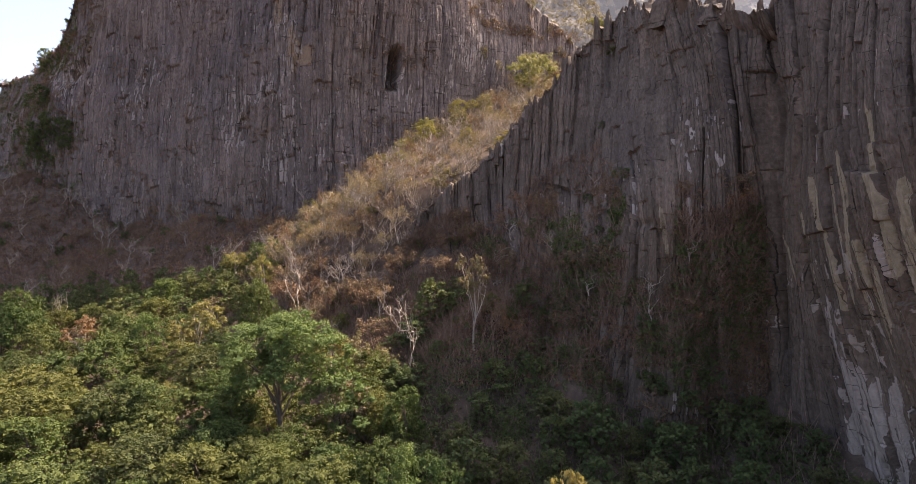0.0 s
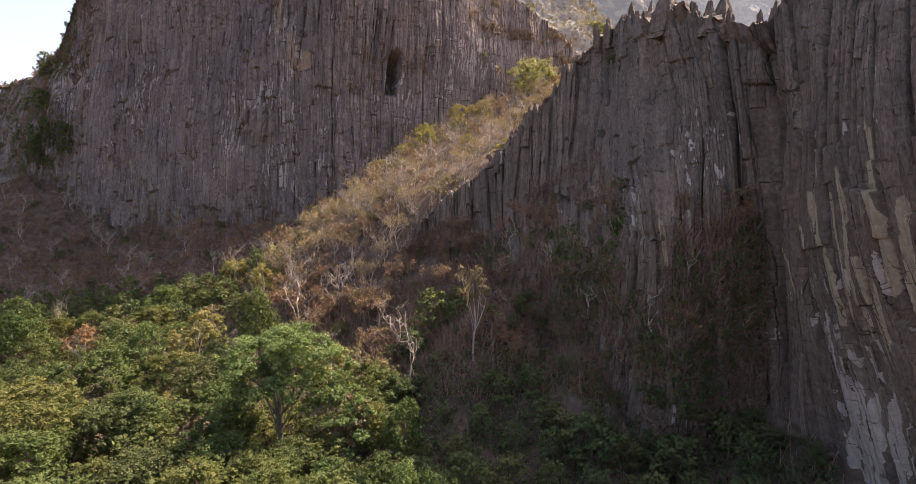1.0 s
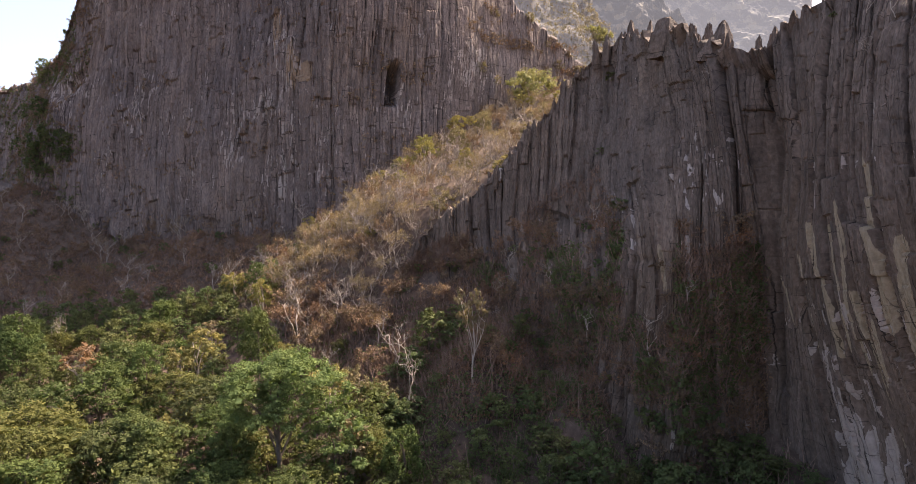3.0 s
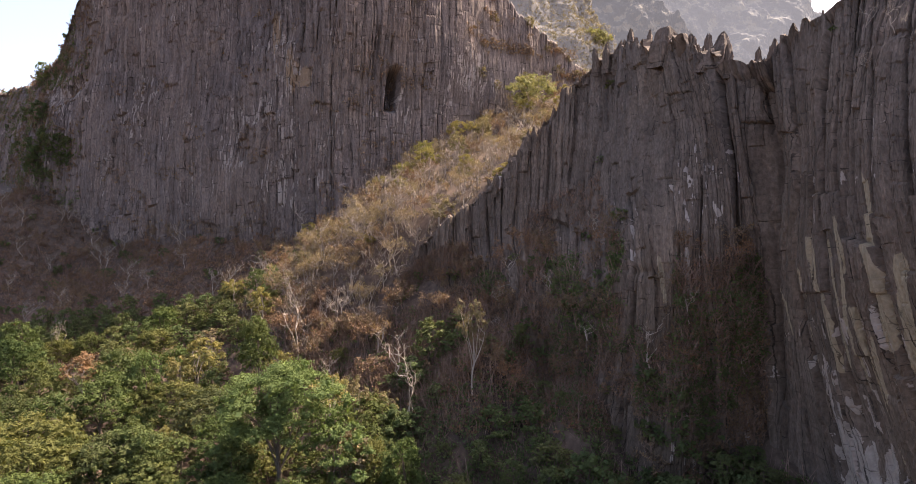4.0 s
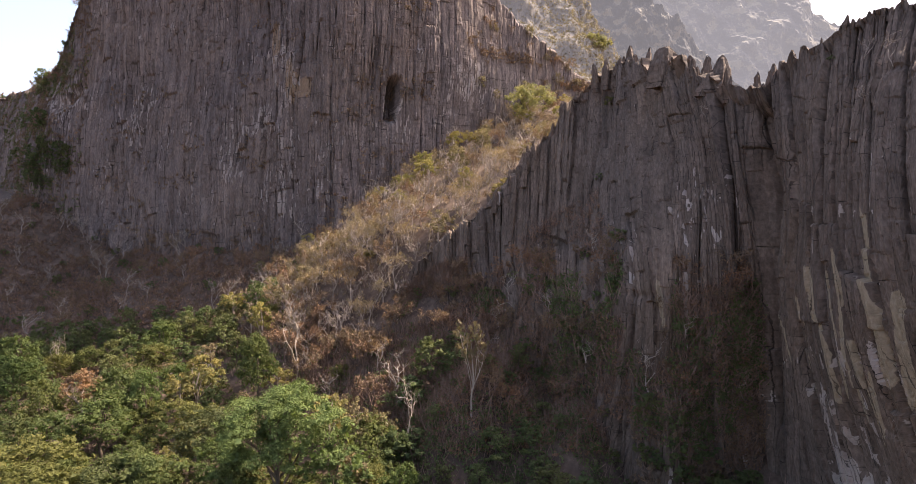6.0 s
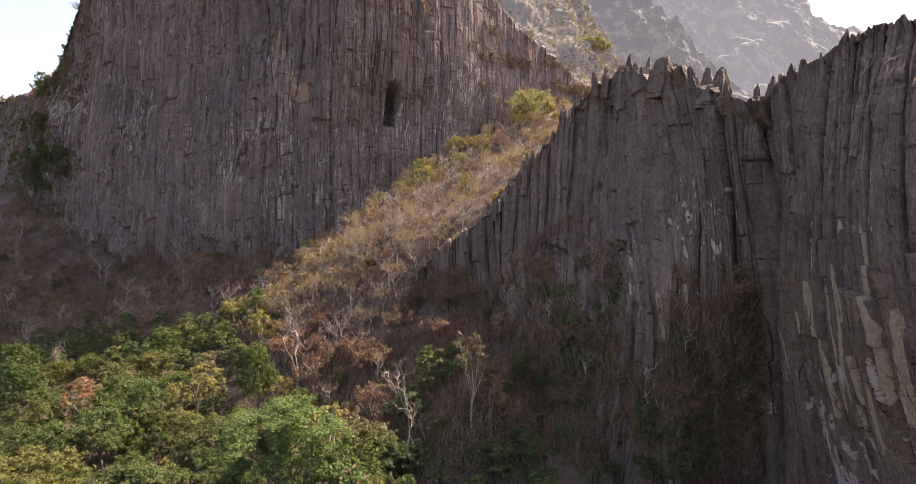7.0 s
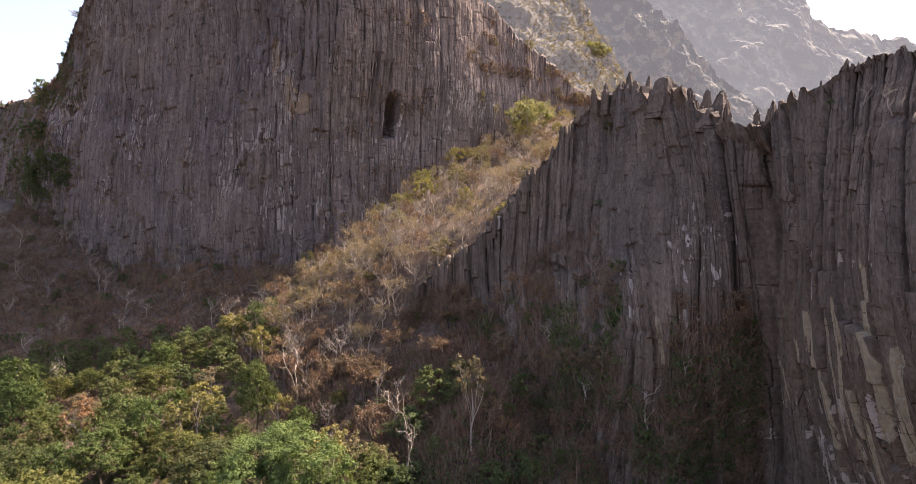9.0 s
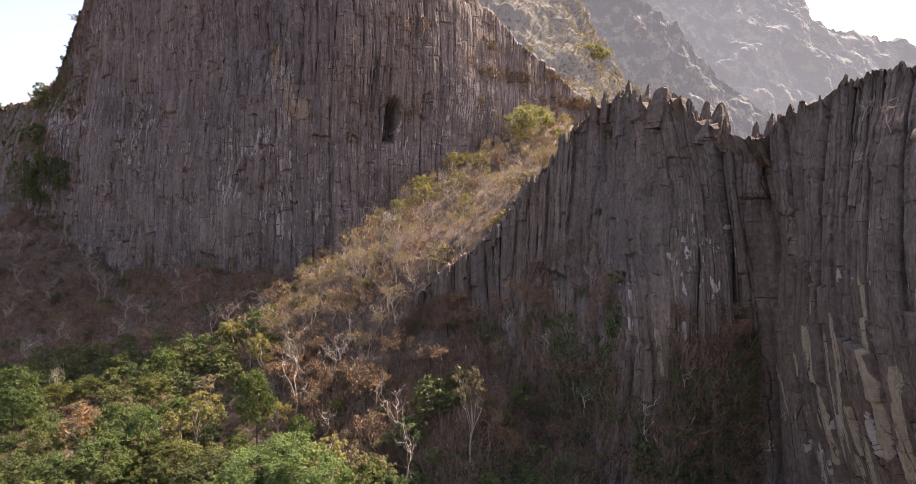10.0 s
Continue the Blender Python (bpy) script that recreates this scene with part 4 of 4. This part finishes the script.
scatter(150, (-125, 46, 56, 128), 6.8, valley_tree, lambda x, y: clear_of_cliff(x, y, 3.0))
scatter(50, (-150, -46, 120, 165), 6.2, lambda x, y: pick(GREEN if rng.random() < 0.4 else (DARK if rng.random() < 0.5 else OLIVE), 0.5, 0.85)(x, y), lambda x, y: y < 150 - 0.05 * x and clear_of_cliff(x, y, 4))
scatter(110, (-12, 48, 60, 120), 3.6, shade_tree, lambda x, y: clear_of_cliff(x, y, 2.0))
# gully and talus
GROUP[0] = "growth on the slopes"
FAR_X, FAR_Y = [c[0] for c in FAR_PLAN], [c[1] for c in FAR_PLAN]


def gully(x, y):
    """The sunny cleft between the two cliffs."""
    near = np.interp(x, [-60, -30, -16, -6, 11, 33, 45], [150, 128, 143, 142, 142, 150, 190])
    return near < y < np.interp(x, FAR_X, FAR_Y) - 4 and x > -62


def talus(x, y):
    return 146 < y < np.interp(x, FAR_X, FAR_Y) - 3 and x <= -40


def scrub(x, y):
    g = (OLIVE, STRAW, STRAW, BARE, BARE, BUSH, STRAW, BARE, BROWN, BARE, STRAW, YELLOW)[rng.integers(12)]
    pick(g, 0.5, 1.05)(x, y)


def shade_scrub(x, y):
    g = (BROWN, BROWN, BUSH, BUSH, BARE, SHRUB)[rng.integers(6)]
    pick(g, 0.65, 1.15)(x, y)


scatter(46, (-34, 2, 106, 140), 3.2, lambda x, y: pick((BARE, BROWN, BROWN, BUSH)[rng.integers(4)], 0.7, 1.05)(x, y), lambda x, y: clear_of_cliff(x, y, 1.5) and gz(x, y) > 8)
scatter(60, (-12, 32, 86, 114), 3.0, pick(DARK, 0.35, 0.65), lambda x, y: clear_of_cliff(x, y, 0.8) and gz(x, y) < 19)
scatter(90, (-10, 32, 92, 122), 2.2, lambda x, y: pick((BARE, BROWN, BROWN, BUSH, BUSH)[rng.integers(5)], 0.55, 0.95)(x, y), lambda x, y: clear_of_cliff(x, y, 0.8) and gz(x, y) > 10)
scatter(60, (-130, -52, 138, 168), 4.2, pick(DARK, 0.5, 0.75), lambda x, y: y > 142 - 0.08 * (x + 60))
scatter(70, (-170, -50, 146, 190), 5.5, lambda x, y: pick((DARK, DARK, DARK, OLIVE)[rng.integers(4)], 0.5, 0.8)(x, y), lambda x, y: y < 172 - 0.1 * (x + 100))
scatter(70, (-50, -11, 125, 168), 2.6, lambda x, y: pick((BARE, STRAW, BROWN, STRAW)[rng.integers(4)], 0.75, 1.1)(x, y), lambda x, y: gully(x, y) and gz(x, y) > 14)
scatter(60, (-42, -6, 126, 160), 1.8, lambda x, y: pick((BARE, STRAW, BROWN)[rng.integers(3)], 0.7, 1.05)(x, y), lambda x, y: clear_of_cliff(x, y, 1.0) and gz(x, y) > 13)
scatter(190, (-62, 45, 128, 250), 3.6, scrub, gully)
scatter(190, (-215, -40, 146, 290), 4.2, shade_scrub, talus)
GROUP[0] = "growth on the far cliff"
rim_rng = np.random.default_rng(31)
for k in range(60):
    p = FP[int(FAR_COLS * rim_rng.uniform(0.0, 0.24)), FAR_ROWS + int(rim_rng.integers(-4, 3))]
    place((SHRUB, BUSH)[k % 2][k % 2], p[0], p[1], p[2] - 0.8, rim_rng.uniform(0.5, 1.0), rim_rng.uniform(0, 360))
# bushes rooted in the broken left end of the far cliff
for k in range(70):
    i = int(FAR_COLS * rim_rng.uniform(0.0, 0.30))
    p = FP[i, int(FAR_ROWS * rim_rng.uniform(0.1, 0.95))]
    place((SHRUB, BUSH, BROWN, BUSH, DARK)[k % 5][k % 2], p[0], p[1], p[2] - 0.8, rim_rng.uniform(0.6, 1.1), rim_rng.uniform(0, 360))
# a dark clump on the shoulder's ledge
for cx, cz in ((-192, 78), (-188, 73), (-183, 80), (-178, 72), (-172, 70), (-168, 75), (-195, 70), (-186, 66), (-174, 78), (-180, 63)):
    q = FP[:, :FAR_ROWS].reshape(-1, 3)
    p = q[np.argmin((q[:, 0] - cx) ** 2 + (q[:, 2] - cz) ** 2)]
    place(DARK[int(cz) % 3], p[0], p[1] - 0.5, p[2] - 3.0, 0.75 + 0.03 * (cz % 7), cx * 17)
# scrub low on the far cliff and at its right shoulder
for k in range(70):
    i = int(FAR_COLS * rim_rng.uniform(0.72, 0.98))
    p = FP[i, int(FAR_ROWS * rim_rng.uniform(0.35, 1.0))]
    place((BUSH, BROWN, OLIVE, BUSH)[k % 4][k % 3], p[0], p[1], p[2] - 0.8, rim_rng.uniform(0.4, 0.8), rim_rng.uniform(0, 360))

# growth on the ledges of the near cliff
GROUP[0] = "growth on the near cliff"
face_rng = np.random.default_rng(21)
for k in range(230):
    i = int(len(NU) * face_rng.uniform(0.034, 0.535))
    hgt = face_rng.uniform(0.04, 0.72) ** 1.25
    p = NP[i, int(NEAR_ROWS * hgt)]
    if NU[i, 0] > 63 and p[2] > (26 if NU[i, 0] < 72 else 38):
        continue
    g = (SHRUB, SHRUB, DARK, BUSH, BROWN)[face_rng.integers(5)] if hgt < 0.25 else (BROWN, BROWN, BARE, BUSH, BUSH, SHRUB)[face_rng.integers(6)]
    s = face_rng.uniform(0.5, 0.95) * (0.7 if g is DARK else 1)
    place(g[face_rng.integers(len(g))], p[0], p[1], p[2] - 0.6, s, face_rng.uniform(0, 360))
pale_tree = leafy_tree("pale_crowned_tree", "small pale yellow-green tree with a thin trunk on a ledge", "tree", 303, 8, 3.2, LEAF_OLIVE, BARK_PALE, 9, 700, 0.3, crown_low=0.6, flat=0.5)
pale_tree.matrix_basis = pose(2.7, 99.5, gz(2.7, 99.5) - 0.3) @ Matrix.Diagonal((1, 1, max(0.9, (31 - gz(2.7, 99.5)) / 8), 1))

# single shrubs high on the near cliff
for uu, hh, g, s in ((60, 0.93, SHRUB[0], 0.8), (58, 0.82, SHRUB[1], 0.5), (104, 0.9, BARE[0], 0.34), (109, 0.86, BARE[1], 0.36), (106, 0.78, BARE[2], 0.3), (113, 0.93, BARE[3], 0.3), (98, 0.94, SHRUB[1], 0.3), (80, 0.86, BARE[1], 0.3)):
    p = NP[int(np.interp(uu, NU[:, 0], np.arange(len(NU)))), int(NEAR_ROWS * hh)]
    place(g, p[0], p[1], p[2] - 0.3, s, uu * 31)


def tufts(seed, pts, rad, per, size, twiggy):
    """Low brush: leaf sprays and upright twigs round each point."""
    r = np.random.default_rng(seed)
    n = len(pts)
    c = np.repeat(pts, per, 0)
    s = np.repeat(rad * r.uniform(0.5, 1.4, (n, 1)), per, 0)
    d = r.normal(size=(n * per, 3))
    d /= np.linalg.norm(d, axis=1, keepdims=True)
    d[:, 2] = np.abs(d[:, 2]) * 1.2
    lv, lf = leaves(r, c + d * s * r.uniform(0.3, 1, (n * per, 1)), d + r.normal(size=d.shape) * 0.7 + np.array([0, 0, 0.4]), size)
    k = n * twiggy
    a = np.repeat(pts, twiggy, 0) + r.normal(size=(k, 3)) * rad * 0.25
    a[:, 2] -= 0.2
    e = a + (r.normal(size=(k, 3)) * 0.45 + np.array([0, 0, 1])) * rad * r.uniform(0.7, 2.0, (k, 1))
    side = r.normal(size=(k, 3)) * 0.035
    tv = np.stack([a - side, a + side, e + side * 0.5, e - side * 0.5], 1).reshape(-1, 3)
    return (lv, lf), (tv, np.arange(4 * k).reshape(-1, 4))


def brush(name, label, seed, pts, rad, per, size, twiggy, leaf_mat, twig_mat):
    lm, tm = tufts(seed, np.asarray(pts), rad, per, size, twiggy)
    ob = tagged(part(name, mesh_of(name, *lm), leaf_mat), label, "undergrowth", kind="stuff")
    tagged(part("branchwork", mesh_of("branchwork", *tm), twig_mat, ob), kind="stuff")
    return ob


def ground_points(seed, n, box, test):
    r = np.random.default_rng(seed)
    out = []
    while len(out) < n:
        x, y = r.uniform(box[0], box[1]), r.uniform(box[2], box[3])
        if abs(x) < 0.84 * y + 12 and test(x, y):
            out.append((x, y))
    q = np.array(out)
    return np.column_stack([q, ground(q[:, 0], q[:, 1])])


brush("dry_undergrowth", "dense dry brown and straw-coloured brush on the sunny slope", 401, ground_points(401, 1700, (-62, 45, 128, 250), gully), 0.85, 20, 0.25, 9, LEAF_STRAW, BARK_PALE)
brush("olive_undergrowth", "straw and olive brush on the sunny slope", 402, ground_points(402, 900, (-62, 45, 128, 250), gully), 0.85, 20, 0.25, 6, LEAF_OLIVE, BARK_PALE)
brush("foot_brush", "dry brown brush at the foot of the ridge", 408, ground_points(408, 900, (-40, 4, 104, 152), lambda x, y: lie(x, y) > 9 and clear_of_cliff(x, y, 0.5)), 1.3, 24, 0.28, 10, LEAF_DRY, TWIG)
brush("apron_brush", "dull brown twiggy brush on the shaded slope under the cliff", 414, ground_points(414, 2300, (-16, 34, 88, 130), lambda x, y: lie(x, y) > 9), 1.3, 30, 0.28, 6, LEAF_DRY, TWIG)
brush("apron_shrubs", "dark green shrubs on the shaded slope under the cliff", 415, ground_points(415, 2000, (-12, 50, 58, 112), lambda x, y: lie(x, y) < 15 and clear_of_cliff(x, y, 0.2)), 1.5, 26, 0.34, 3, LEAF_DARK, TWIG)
sr = np.random.default_rng(409)
sp = SP[sr.integers(0, SP.shape[0], 7000), sr.integers(30, 124, 7000)]
brush("slope_scrub", "grey-green scrub over the far slope", 409, sp, 1.3, 12, 0.6, 2, LEAF_PALE, BARK_PALE)
brush("shaded_undergrowth", "dull brown leafless brush below the cliff", 403, ground_points(403, 4600, (-230, -40, 146, 290), talus), 1.3, 18, 0.42, 9, LEAF_DRY, TWIG)
brush("forest_undergrowth", "dark green undergrowth between the forest trees", 405, ground_points(405, 3400, (-130, 46, 52, 150), lambda x, y: clear_of_cliff(x, y, 0.5)), 1.4, 20, 0.42, 3, LEAF_DARK, TWIG)


def ledge_points(seed, n, low, high, keep):
    r = np.random.default_rng(seed)
    out = []
    while len(out) < n:
        i, j = int(len(NU) * r.uniform(0.017, 0.555)), int(NEAR_ROWS * r.uniform(low, high))
        p = NP[i, j]
        if not (NU[i, j] > 63 and p[2] > (26 if NU[i, j] < 72 else 38)) and vn(np.array(NU[i, j] / 7.0), np.array(p[2] / 9.0), seed) > keep + 0.35 * max(0, j / NEAR_ROWS - 0.3):
            out.append(p)
    return np.array(out)


brush("ledge_brush", "brown leafless brush clinging to the cliff's lower slope", 406, ledge_points(406, 4800, 0.1, 0.8, 0.42), 0.9, 9, 0.25, 8, LEAF_DRY, TWIG)
fr = np.random.default_rng(410)
fi, fj = fr.integers(0, FAR_COLS - 5, 13000), fr.integers(6, FAR_ROWS - 10, 13000)
fp = FP[fi, fj]
keep = (vn(fp[:, 0] / 14, fp[:, 2] / 7, 411) > 0.66 + 0.12 * smooth(60, 130, fp[:, 2])) | ((fp[:, 0] < -160) & (vn(fp[:, 0] / 9, fp[:, 2] / 9, 412) > 0.34))
brush("cliff_scrub", "brown dry scrub rooted in cracks of the far cliff", 410, fp[keep], 1.1, 14, 0.5, 5, LEAF_DRY, TWIG)
shoulder = fp[(fp[:, 0] < -160) & (vn(fp[:, 0] / 12, fp[:, 2] / 9, 413) > 0.45)]
brush("shoulder_scrub", "dark green scrub over the cliff's broken shoulder", 413, shoulder, 1.5, 14, 0.5, 2, LEAF_DARK, TWIG)
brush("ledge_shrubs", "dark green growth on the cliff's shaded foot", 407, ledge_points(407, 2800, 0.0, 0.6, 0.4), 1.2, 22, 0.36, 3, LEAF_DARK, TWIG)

# prototypes at the origin go away once their copies stand
for ob in KEEP:
    for o in (*ob.children_recursive, ob):
        bpy.data.objects.remove(o)
